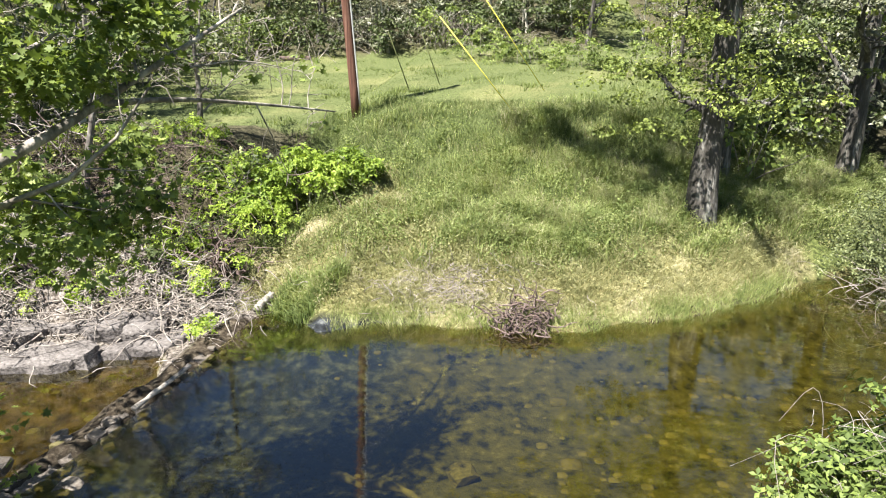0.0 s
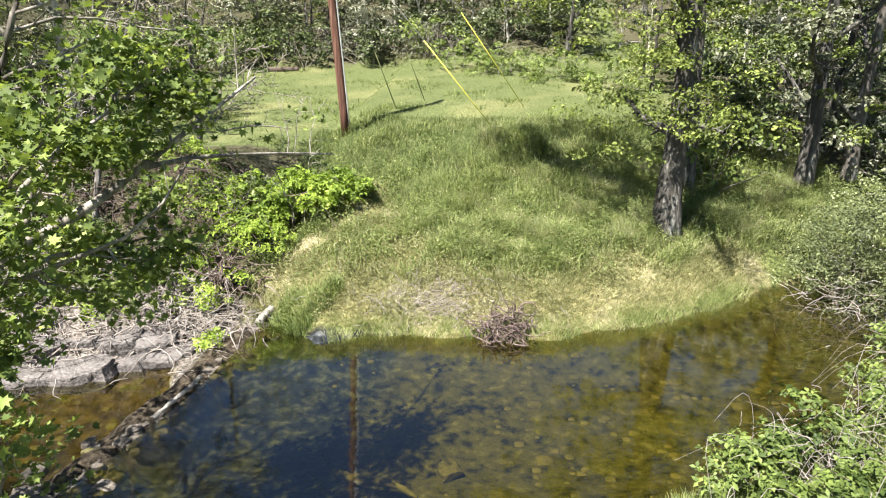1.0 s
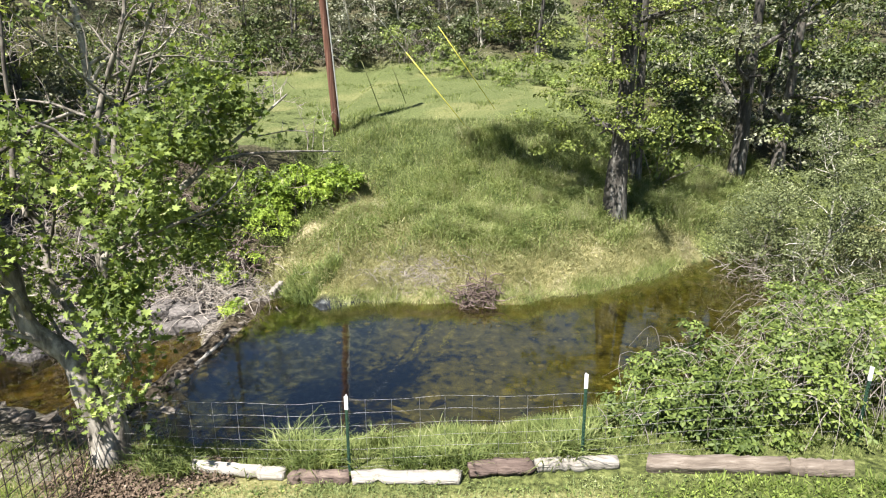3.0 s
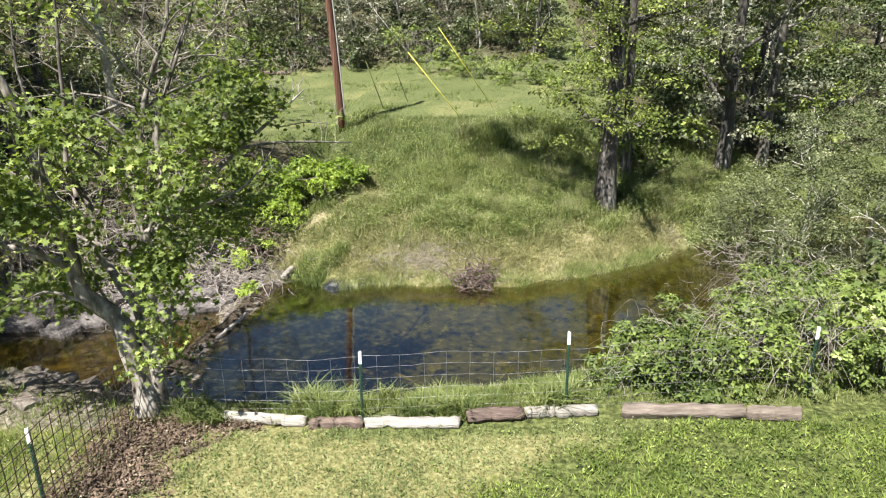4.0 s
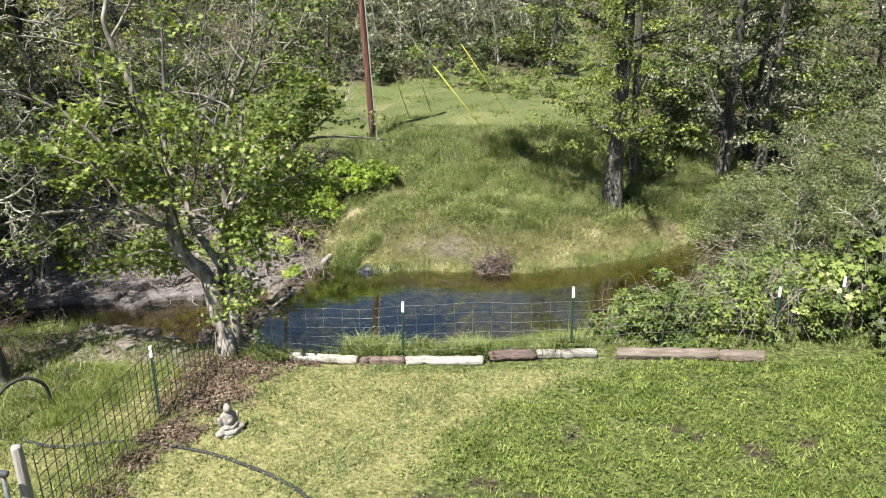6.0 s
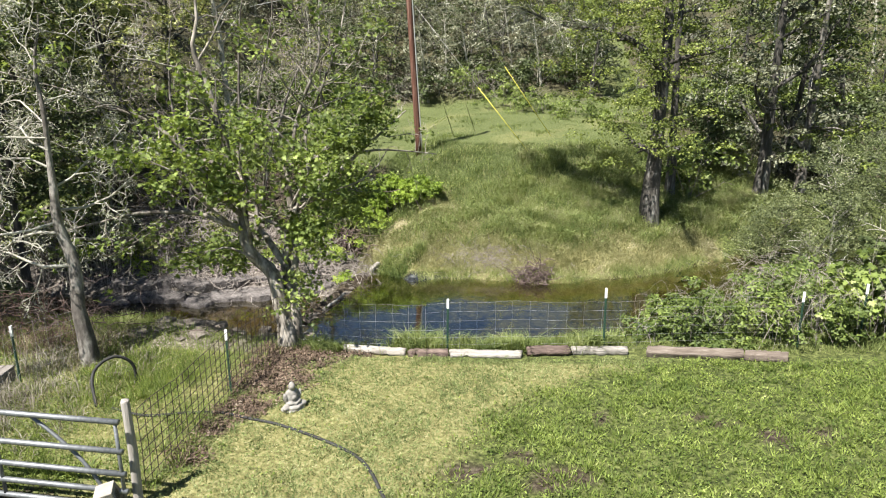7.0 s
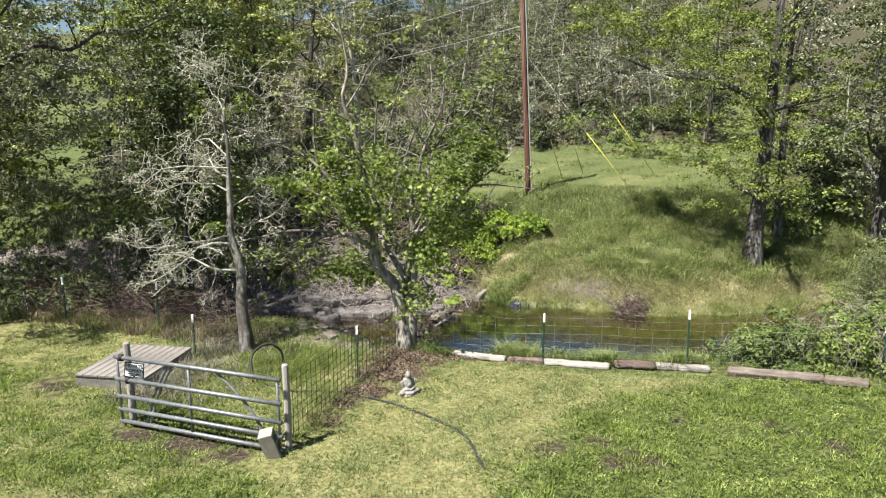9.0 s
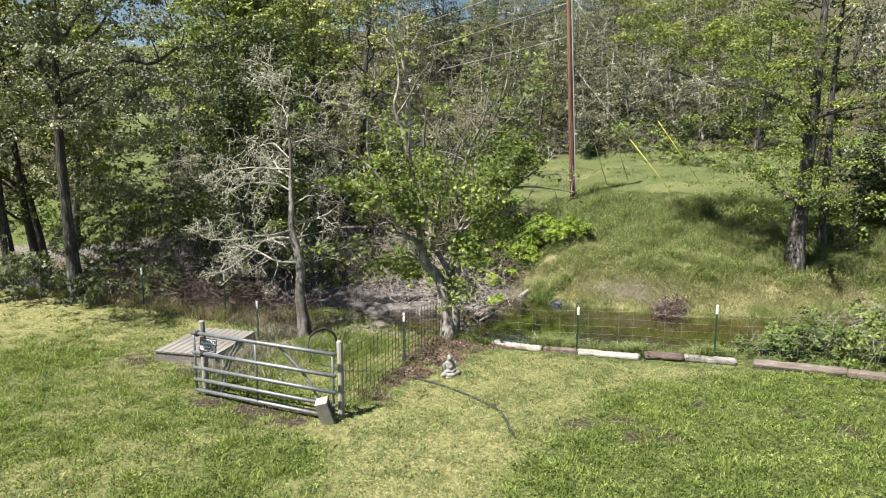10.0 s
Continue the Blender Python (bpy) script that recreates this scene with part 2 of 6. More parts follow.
M_WHITE = surface("white_paint", [(0.3, (0.62, 0.61, 0.58)), (0.6, (0.82, 0.82, 0.80))], 20, rough=0.6, bump=0.1)
M_GREYWOOD = surface("weathered_wood", [(0.3, (0.10, 0.09, 0.078)), (0.5, (0.25, 0.23, 0.205)), (0.7, (0.42, 0.395, 0.355))], 9, bump=0.8, bump_scale=30, stretch=(0.2, 2.2, 2.2))
M_POSTWOOD = surface("weathered_post", [(0.3, (0.13, 0.115, 0.10)), (0.5, (0.27, 0.25, 0.225)), (0.7, (0.45, 0.425, 0.39))], 8, bump=0.5, bump_scale=25, stretch=(2, 2, 0.25))
M_CHAR = surface("dark_rotten_wood", [(0.3, (0.045, 0.03, 0.025)), (0.5, (0.11, 0.08, 0.068)), (0.7, (0.22, 0.17, 0.14))], 9, bump=0.8, bump_scale=25, stretch=(0.3, 2, 2))
M_BROWNLOG = surface("brown_log", [(0.3, (0.05, 0.038, 0.03)), (0.5, (0.13, 0.105, 0.085)), (0.7, (0.27, 0.235, 0.20))], 8, bump=0.6, bump_scale=25, stretch=(0.3, 2, 2))
M_PLANK = surface("deck_plank", [(0.3, (0.085, 0.075, 0.066)), (0.5, (0.17, 0.155, 0.14)), (0.7, (0.27, 0.25, 0.23))], 6, bump=0.4, bump_scale=30, stretch=(2.5, 0.2, 2.5))
M_STONE = surface("creek_stone", [(0.3, (0.12, 0.11, 0.10)), (0.5, (0.26, 0.245, 0.225)), (0.7, (0.42, 0.40, 0.37))], 5, bump=0.6, bump_scale=18)
M_LEDGE = surface("bedrock", [(0.36, (0.03, 0.026, 0.024)), (0.47, (0.10, 0.09, 0.085)), (0.6, (0.165, 0.15, 0.143)), (0.75, (0.27, 0.25, 0.24))], 6, bump=0.9, bump_scale=9, bump_dist=0.05)
M_RUBBLE = surface("earthy_rubble", [(0.3, (0.055, 0.045, 0.036)), (0.5, (0.14, 0.12, 0.10)), (0.7, (0.28, 0.255, 0.225))], 6, bump=0.7, bump_scale=18)
M_WETSTONE = surface("creek_bed_stone", [(0.3, (0.05, 0.045, 0.02)), (0.5, (0.15, 0.13, 0.055)), (0.7, (0.26, 0.22, 0.11))], 5, bump=0.5, bump_scale=18)
M_CONC = surface("concrete", [(0.3, (0.19, 0.172, 0.15)), (0.5, (0.275, 0.25, 0.22)), (0.7, (0.37, 0.34, 0.30))], 9, bump=0.4, bump_scale=50)
M_STATUE = surface("cast_stone", [(0.3, (0.12, 0.112, 0.098)), (0.5, (0.24, 0.228, 0.205)), (0.7, (0.37, 0.35, 0.32))], 14, bump=0.35, bump_scale=60)
M_HOSE = surface("black_pipe", [(0.35, (0.014, 0.014, 0.014)), (0.6, (0.035, 0.035, 0.034)), (0.75, (0.10, 0.095, 0.09))], 10, rough=0.65, bump=0.2)
M_YELLOW = surface("yellow_plastic", [(0.3, (0.40, 0.37, 0.05)), (0.6, (0.56, 0.52, 0.09))], 5, rough=0.5, bump=0.05)
M_GUARD = surface("dull_green_plastic", [(0.3, (0.06, 0.075, 0.03)), (0.6, (0.14, 0.15, 0.06))], 5, rough=0.6, bump=0.05)
M_CABLE = surface("steel_cable", [(0.3, (0.30, 0.30, 0.29)), (0.6, (0.5, 0.5, 0.48))], 5, rough=0.5, metal=0.5, bump=0.05)
M_SIGN = surface("sign_white", [(0.3, (0.7, 0.7, 0.7)), (0.6, (0.8, 0.8, 0.8))], 5, rough=0.4, bump=0.02)
M_INK = surface("sign_black", [(0.3, (0.02, 0.02, 0.02)), (0.6, (0.03, 0.03, 0.03))], 5, rough=0.4, bump=0.02)


# ---- the lie of the land ----
NEAR = np.array([(-200, 1), (-30, 2.5), (-14, 3.4), (-9, 4.2), (-6.4, 4.7), (-5.1, 4.9), (-3.6, 5.1), (-2.6, 4.7), (-1.5, 4.0), (0, 3.75), (0.7, 3.65), (1.5, 3.85), (2.4, 4.05), (3.6, 4.3), (4.9, 4.5), (6.6, 5.2), (8.3, 6.3), (10, 7.6), (13, 9.8), (20, 12), (40, 18), (200, 60)])
FAR = np.array([(-200, 22), (-30, 10.5), (-14, 7.8), (-8, 7.2), (-5.4, 7.4), (-3.6, 8.1), (-2, 8.7), (-0.8, 9.6), (-0.2, 9.2), (0.3, 8.8), (1.1, 9.05), (2.3, 9.1), (3.3, 9.05), (4.8, 9.15), (5.9, 9.55), (7.1, 10.1), (8.5, 11.1), (10.2, 12.2), (13, 13.5), (20, 16), (40, 22), (200, 70)])
POOL, RUN = -0.85, -1.2  # water levels above and below the sill
FIELD_S = np.array([(-0.01, 0), (0.5, 0.3), (1.0, 0.58), (2.0, 0.95), (4.0, 1.3), (5.5, 1.85), (6.8, 2.6), (8.2, 2.72), (10, 3.0), (20, 3.6), (24, 4.0), (30, 6.0), (60, 17), (120, 36), (400, 60)])
BANK_S = np.array([(-0.01, 0), (0.6, 0.35), (1.2, 0.8), (2.2, 1.7), (3.5, 2.5), (5, 2.8), (8.2, 2.95), (20, 3.6), (30, 4.4), (60, 7.5), (120, 15), (400, 40)])
HILL_S = np.array([(-0.01, 0), (0.6, 0.35), (1.2, 0.8), (2.2, 1.7), (3.5, 2.5), (5, 3.0), (10, 4.2), (20, 7.6), (30, 11), (60, 19), (120, 28), (400, 50)])


def dam_x(y):
    return np.interp(y, [3.8, 4.5, 6.5, 7.4, 9.8], [-2.0, -1.75, -1.3, -1.15, -0.85])


def ripple(x, y, s, seed=0.0):
    return np.sin(x * 1.7 * s + 1.3 + seed) * np.sin(y * 1.3 * s + 0.7 * seed) * 0.6 + np.sin(x * 3.1 * s - y * 2.3 * s + seed) * 0.3 + np.sin(y * 4.7 * s + x * 0.9 * s + 2 * seed) * 0.2


def height(x, y):
    x, y = np.asarray(x, float), np.asarray(y, float)
    yn, yf = np.interp(x, NEAR[:, 0], NEAR[:, 1]), np.interp(x, FAR[:, 0], FAR[:, 1])
    yn = yn + 0.12 * ripple(x, y * 0, 1.5)
    yf = yf + 0.12 * ripple(x, y * 0, 1.9, 2.0)
    level = np.where(x < dam_x(np.clip(y, 3.8, 9.8)), RUN, POOL)
    soft = np.clip((x - dam_x(np.clip(y, 3.8, 9.8))) / 0.6 + 0.5, 0, 1)
    level_s = RUN + (POOL - RUN) * soft
    # the near side: bank, then lawn
    d = yn - y
    lawn = 0.035 * np.clip(x, -2, 14) + 0.012 * ripple(x, y, 0.8, 1.0) + 0.02 * np.clip(-6 - x, 0, 30)
    near = level_s + (lawn - level_s) * np.interp(d, [-0.01, 0.4, 1.2, 2.1], [0, 0.35, 0.82, 1.0])
    # the far side
    s = y - yf
    k = np.clip((-1.2 - x) / 1.6, 0, 1)
    left = np.clip((-9 - x) / 8, 0, 1)
    far_f = np.interp(s, FIELD_S[:, 0], FIELD_S[:, 1])
    far_b = np.interp(s, BANK_S[:, 0], BANK_S[:, 1])
    w = k * np.clip((14 - s) / 6, 0, 1)
    w = np.maximum(w, left)
    far_b = far_b * (1 - left) + np.interp(s, HILL_S[:, 0], HILL_S[:, 1]) * left
    far = level_s + far_f * (1 - w) + far_b * w
    far = far + 0.05 * ripple(x, y, 0.9, 3.0) * np.clip(s / 2, 0, 1) + 0.25 * ripple(x, y, 0.12, 5.0) * np.clip((s - 14) / 10, 0, 1)
    # the bed
    across = np.clip((y - yn) / np.maximum(yf - yn, 0.5), 0, 1)
    depth = np.where(x < dam_x(np.clip(y, 3.8, 9.8)), 0.28, 0.5)
    bed = level - depth * np.sin(np.pi * across) ** 0.6 + 0.05 * ripple(x, y, 2.2, 4.0)
    z = np.where(y < yn, near, np.where(y > yf, far, bed))
    ridge = POOL - 0.01 + 0.10 * ripple(x, y, 3.0, 6.0) - ((x - dam_x(np.clip(y, 3.8, 9.8)) + 0.3) / 0.5) ** 2 * 0.4
    apron = RUN + 0.16 - 0.5 * np.clip((dam_x(np.clip(y, 3.8, 9.8)) - 1.5 * np.clip((y - 6.6) / 2.6, 0, 1) - x) / 0.5, 0, 2) + 0.07 * ripple(x, y, 2.6, 2.0)
    apron = np.where(x < dam_x(np.clip(y, 3.8, 9.8)) - 0.05, apron, -9.0)
    z = np.where((y > 6.4) & (y < 10.0), np.maximum(z, apron), z)
    z = np.where((y > 3.4) & (y < 10.0), np.maximum(z, ridge), z)
    return z


def ground_at(x, y):
    return float(height(x, y))


def axis(dense0, dense1, step, far0, far1):
    mid = np.arange(dense0, dense1 + step / 2, step)
    n = 26
    lo = dense0 - (dense0 - far0) * (np.geomspace(0.004, 1, n))
    hi = dense1 + (far1 - dense1) * (np.geomspace(0.004, 1, n))
    return np.concatenate([lo[::-1], mid, hi])


def smoothstep(e0, e1, v):
    t = np.clip((v - e0) / (e1 - e0), 0, 1)
    return t * t * (3 - 2 * t)


LUSH = np.array([(-14, 2.6), (-5, 2.0), (-3, 1.95), (-1.8, 2.1), (-1.3, 2.4), (0.1, 2.85), (1.0, 3.9), (1.6, 5.0), (2.0, 6.4), (2.6, 14)])
DIRT = [(5.75, 0.05, 0.22), (5.95, -0.05, 0.18), (6.46, -0.4, 0.3), (7.1, -0.3, 0.28), (3.3, -1.0, 0.2), (4.05, -1.45, 0.26), (2.55, -1.35, 0.3), (2.8, -1.25, 0.2), (4.4, -0.03, 0.16), (3.7, -1.3, 0.24), (3.5, -1.6, 0.25), (-2.6, -2.45, 0.55), (-3.5, -2.4, 0.42), (-1.8, -2.55, 0.42), (-0.55, 1.9, 0.85), (-0.65, 0.9, 0.7), (-0.75, 0.0, 0.45), (-0.95, -0.6, 0.3), (-0.97, -1.3, 0.3), (-0.75, 1.4, 0.7), (-0.9, 2.4, 0.9), (-6.3, -1.3, 0.5), (0.3, 2.3, 0.45), ]
BARE = [(0.2, 12.6, 0.5), (-0.5, 11.5, 0.6), (-1.1, 10.7, 0.7), (2.5, 9.75, 0.8), (1.6, 9.9, 0.4), (4.4, 9.3, 0.5), (1.3, 11.4, 0.4), (9.0, 12.1, 0.5), (5.6, 9.8, 0.35), (0.6, 13.8, 0.3), (3.4, 9.6, 0.4)]


def lush_mask(x, y):
    edge = np.interp(y, LUSH[:, 0], LUSH[:, 1])
    right = smoothstep(-0.35, 0.45, x - edge + 0.22 * ripple(x, y, 3.0) + 0.15 * ripple(y, x, 7.0))
    left = smoothstep(-0.4, 0.6, (-3.3 - y) * 0.8 - (x + 0.6) + 0.3 * ripple(x, y, 1.5))
    left = left * (0.4 + 0.6 * smoothstep(-0.35, 0.3, ripple(x, y, 0.8, 5.0) + 0.6 * ripple(x, y, 2.7, 3.0) + 0.3 * ripple(x, y, 6.0)))
    left = left * (1 - 0.8 * smoothstep(-1.7, -0.4, y + 0.4 * ripple(x, y, 1.1, 2.0) + 0.25 * ripple(x, y, 4.0)))
    return np.maximum(right, left)


def dirt_mask(x, y, spots=DIRT):
    m = np.zeros_like(np.asarray(x, float))
    for dx, dy, r in spots:
        q = np.hypot(x - dx, (y - dy) * 1.3) / r + 0.45 * ripple(x, y, 6.0, dx) + 0.35 * ripple(y, x, 13.0, dy)
        m = np.maximum(m, 1 - smoothstep(0.65, 1.05, q))
    return m


def shore_dry(x, y):
    s = y - np.interp(x, FAR[:, 0], FAR[:, 1])
    a = smoothstep(0.1, 0.5, s) * (1 - smoothstep(1.0, 2.2, s + 0.4 * ripple(x, y, 1.2)))
    path = 1 - smoothstep(0.4, 1.2, np.abs(x - np.interp(y, [9, 11, 13, 15], [1.5, 1.2, 0.5, -0.6])) + 0.3 * ripple(x, y, 2.0))
    path = path * smoothstep(9, 9.6, y) * (1 - smoothstep(13, 14.5, y))
    tuft = (1 - smoothstep(0.3, 0.9, np.hypot(x - 5.2, y - 12.2)))
    return np.clip(np.maximum(np.maximum(a, 0.75 * path), 0.7 * tuft) * (x > -1.4) * (1 - smoothstep(8.6, 9.8, x)), 0, 1)


xs, ys = axis(-15, 14, 0.17, -420, 420), axis(-12, 22, 0.17, -300, 600)
GX, GY = np.meshgrid(xs, ys)
GZ = height(GX, GY)
nx, ny = len(xs), len(ys)
gi = np.arange(nx * ny).reshape(ny, nx)
gf = np.stack([gi[:-1, :-1], gi[:-1, 1:], gi[1:, 1:], gi[1:, :-1]], -1).reshape(-1, 4)
ground_mesh = raw_mesh("ground", np.stack([GX, GY, GZ], -1).reshape(-1, 3), gf, True)
gx, gy, gz = GX.ravel(), GY.ravel(), GZ.ravel()
g_yn, g_yf = np.interp(gx, NEAR[:, 0], NEAR[:, 1]), np.interp(gx, FAR[:, 0], FAR[:, 1])
g_left = (gx < -1.0) & (gy > g_yf - 0.3) & (gy < g_yf + 0.7 + 0.4 * ripple(gx, gy, 2.0))
g_side = (gx < -1.1) & (gx > -6) & (gy > 2.0) & (gy < g_yn + 0.3)
g_sill = (np.abs(gx - dam_x(np.clip(gy, 3.8, 9.8)) + 0.3) < 0.42 + 0.1 * ripple(gx, gy, 4.0)) & (gy > 3.4) & (gy < 10)
g_apron = (gy > 6.4) & (gy < 10) & (gx < dam_x(np.clip(gy, 3.8, 9.8)) - 0.62) & (gz > RUN + 0.01)
g_water = ~g_sill & ~g_apron & (gy > g_yn - 0.15) & (gy < g_yf + 0.12)
g_s = gy - g_yf
g_turn = np.degrees(np.arctan2(4 - gx, gy + 11))
g_open = (g_turn > 43) & (g_turn < 48.5) & (np.hypot(gx - 4, gy + 11) > 31)
g_bank = (gx < -1.5) & (gx > -10.5) & (g_s > 0.8 + 0.3 * ripple(gx, gy, 2.0)) & (g_s < 6.5)
g_wood = g_bank | np.where(gx < -10.5 + 1.2 * ripple(gx, gy, 0.6, 1.0), g_s > 3.2, np.where(gx < 8.5, g_s > 24.6 + 0.8 * ripple(gx, gy, 0.5), (g_s > 4.5) & (gx > 9.2 + 0.16 * np.clip(gy - 18, 0, 14)))) & ~g_open  # leaf litter under the trees
for key, val in (
    ("dirt", np.clip(dirt_mask(gx, gy) + 0.95 * g_sill + 0.75 * g_wood, 0, 1)),
    ("gravel", np.clip(0.95 * (g_left | g_apron) + 0.8 * g_side + 0.45 * dirt_mask(gx, gy, BARE), 0, 1)),
    ("dry", np.clip(np.where(gy < g_yn, 0.5 * (1 - lush_mask(gx, gy)) * np.where(((gx > -0.4) & (gy > 2.3)) | ((gx > 1.5) & (gy > 1.75)), 0.1, 1.0), np.maximum(np.maximum(shore_dry(gx, gy), dirt_mask(gx, gy, BARE)), (0.04 + 0.2 * smoothstep(0.0, 0.7, ripple(gx, gy, 0.45, 4.0) + 0.4 * ripple(gx, gy, 1.7, 2.0))) * smoothstep(5.5, 8.0, gy - g_yf) * (gx > -9.5))), 0, 1)),
    ("bed", g_water.astype(float)),
    ("meadow", smoothstep(3.5, 6.5, g_s) + 0.0),
    ("umber", (g_water & (gx < dam_x(np.clip(gy, 3.8, 9.8)) - 0.1)) * 1.0),
    ("deep_dark", smoothstep(0.3, 0.9, g_water * (1 - smoothstep(0.4, 3.2, gx + 0.4 * ripple(gx, gy, 1.3))) * (gx > -1.9))),
):
    at = ground_mesh.attributes.new(key, "FLOAT", "POINT")
    at.data.foreach_set("value", val.astype(np.float32))


def ground_material():
    m, nt, nodes, links, bsdf = material("earth_and_turf")
    geo = nodes.new("ShaderNodeNewGeometry")

    def noise_tex(scale, detail=8):
        n = nodes.new("ShaderNodeTexNoise")
        n.inputs["Scale"].default_value, n.inputs["Detail"].default_value = scale, detail
        n.inputs["Roughness"].default_value = 0.65
        links.new(geo.outputs["Position"], n.inputs["Vector"])
        return n

    def mixed(fac, a, b):
        x = nodes.new("ShaderNodeMix")
        x.data_type = "RGBA"
        links.new(fac, x.inputs[0])
        links.new(a, x.inputs[6])
        links.new(b, x.inputs[7])
        return x.outputs[2]

    def attr(name):
        a = nodes.new("ShaderNodeAttribute")
        a.attribute_name = name
        return a.outputs["Fac"]

    fine, big = noise_tex(14), noise_tex(1.1, 5)
    turf = ramp_of(nodes, [(0.36, (0.02, 0.027, 0.009)), (0.5, (0.06, 0.075, 0.021)), (0.66, (0.145, 0.165, 0.055))])
    meadow = ramp_of(nodes, [(0.33, (0.036, 0.05, 0.017)), (0.5, (0.075, 0.095, 0.033)), (0.68, (0.13, 0.15, 0.058))])
    dry = ramp_of(nodes, [(0.3, (0.16, 0.14, 0.055)), (0.5, (0.30, 0.27, 0.12)), (0.7, (0.44, 0.39, 0.23))])
    dirt = ramp_of(nodes, [(0.32, (0.016, 0.011, 0.008)), (0.5, (0.045, 0.034, 0.025)), (0.7, (0.12, 0.098, 0.076))])
    bed = ramp_of(nodes, [(0.36, (0.022, 0.021, 0.01)), (0.46, (0.08, 0.075, 0.028)), (0.58, (0.125, 0.112, 0.046)), (0.72, (0.24, 0.222, 0.125))])
    for r in (turf, meadow, dry, dirt):
        links.new(fine.outputs[0], r.inputs[0])
    bedn = noise_tex(4.6, 12)
    links.new(bedn.outputs[0], bed.inputs[0])
    c = mixed(attr("meadow"), turf.outputs[0], meadow.outputs[0])
    c = mixed(attr("dry"), c, dry.outputs[0])
    c = mixed(attr("dirt"), c, dirt.outputs[0])
    gravel = ramp_of(nodes, [(0.36, (0.03, 0.024, 0.02)), (0.5, (0.12, 0.103, 0.09)), (0.66, (0.27, 0.245, 0.225))])
    links.new(fine.outputs[0], gravel.inputs[0])
    c = mixed(attr("gravel"), c, gravel.outputs[0])
    c = mixed(attr("bed"), c, bed.outputs[0])
    umber = ramp_of(nodes, [(0.36, (0.02, 0.014, 0.008)), (0.5, (0.08, 0.056, 0.027)), (0.68, (0.19, 0.135, 0.07))])
    links.new(bedn.outputs[0], umber.inputs[0])
    c = mixed(attr("umber"), c, umber.outputs[0])
    # Left bed coloured dark blue-grey, standing in for deep water's darkness and sky reflection
    deep_dark = ramp_of(nodes, [(0.38, (0.008, 0.009, 0.01)), (0.5, (0.026, 0.03, 0.034)), (0.68, (0.14, 0.148, 0.145))])
    links.new(bedn.outputs[0], deep_dark.inputs[0])
    c = mixed(attr("deep_dark"), c, deep_dark.outputs[0])
    links.new(c, bsdf.inputs["Base Color"])
    bsdf.inputs["Roughness"].default_value = 0.95
    bsdf.inputs["Specular IOR Level"].default_value = 0.15
    bp = nodes.new("ShaderNodeBump")
    bp.inputs["Strength"].default_value, bp.inputs["Distance"].default_value = 0.7, 0.05
    links.new(noise_tex(22).outputs[0], bp.inputs["Height"])
    links.new(bp.outputs[0], bsdf.inputs["Normal"])
    return m


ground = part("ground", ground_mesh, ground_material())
tagged(ground, "grassy creek banks and mown lawn over brown earth", "ground", kind="structure")


def water_material():
    m, nt, nodes, links, bsdf = material("creek_water")
    nodes.remove(bsdf)
    geo = nodes.new("ShaderNodeNewGeometry")
    mp = nodes.new("ShaderNodeMapping")
    mp.inputs["Scale"].default_value = (1.0, 2.2, 1.0)
    links.new(geo.outputs["Position"], mp.inputs[0])
    n = nodes.new("ShaderNodeTexNoise")
    n.inputs["Scale"].default_value, n.inputs["Detail"].default_value = 2.6, 3
    links.new(mp.outputs[0], n.inputs["Vector"])
    bp = nodes.new("ShaderNodeBump")
    bp.inputs["Strength"].default_value, bp.inputs["Distance"].default_value = 0.10, 0.02
    links.new(n.outputs[0], bp.inputs["Height"])
    fr = nodes.new("ShaderNodeFresnel")
    fr.inputs["IOR"].default_value = 1.5
    links.new(bp.outputs[0], fr.inputs["Normal"])
    clear = nodes.new("ShaderNodeBsdfTransparent")
    clear.inputs["Color"].default_value = (0.56, 0.54, 0.29, 1)
    gl = nodes.new("ShaderNodeBsdfGlossy")
    gl.inputs["Roughness"].default_value = 0.05
    links.new(bp.outputs[0], gl.inputs["Normal"])
    mix = nodes.new("ShaderNodeMixShader")
    gain = nodes.new("ShaderNodeMath")
    gain.operation, gain.use_clamp = "MULTIPLY", True
    gain.inputs[1].default_value = 2.4
    links.new(fr.outputs[0], gain.inputs[0])
    links.new(gain.outputs[0], mix.inputs[0])
    links.new(clear.outputs[0], mix.inputs[1])
    links.new(gl.outputs[0], mix.inputs[2])
    links.new(mix.outputs[0], nodes["Material Output"].inputs["Surface"])
    return m


M_WATER = water_material()


def water_sheet(name, left_of_sill, level, label):
    """A level sheet, cut along the sill and tucked under both banks."""
    rows = np.linspace(3.2, 10.4, 30) if not left_of_sill else np.linspace(2.0, 11.0, 30)
    verts = []
    for y in rows:
        xd = float(dam_x(np.clip(y, 3.8, 9.8)))
        x0, x1 = (xd, 45.0) if not left_of_sill else (-45.0, xd)
        for u in np.linspace(0, 1, 12):
            xx = x0 + (x1 - x0) * u
            lo, hi = np.interp(xx, NEAR[:, 0], NEAR[:, 1]) - 0.7, np.interp(xx, FAR[:, 0], FAR[:, 1]) + 0.7
            yy = lo + (hi - lo) * (y - rows[0]) / (rows[-1] - rows[0])
            verts.append((xx, yy, level))
    i = np.arange(30 * 12).reshape(30, 12)
    f = np.stack([i[:-1, :-1], i[:-1, 1:], i[1:, 1:], i[1:, :-1]], -1).reshape(-1, 4)
    ob = part(name, raw_mesh(name, verts, f, True), M_WATER)
    return tagged(ob, label, "creek", kind="structure")


water_sheet("water", False, POOL, "still brown creek pool reflecting blue sky and trees")
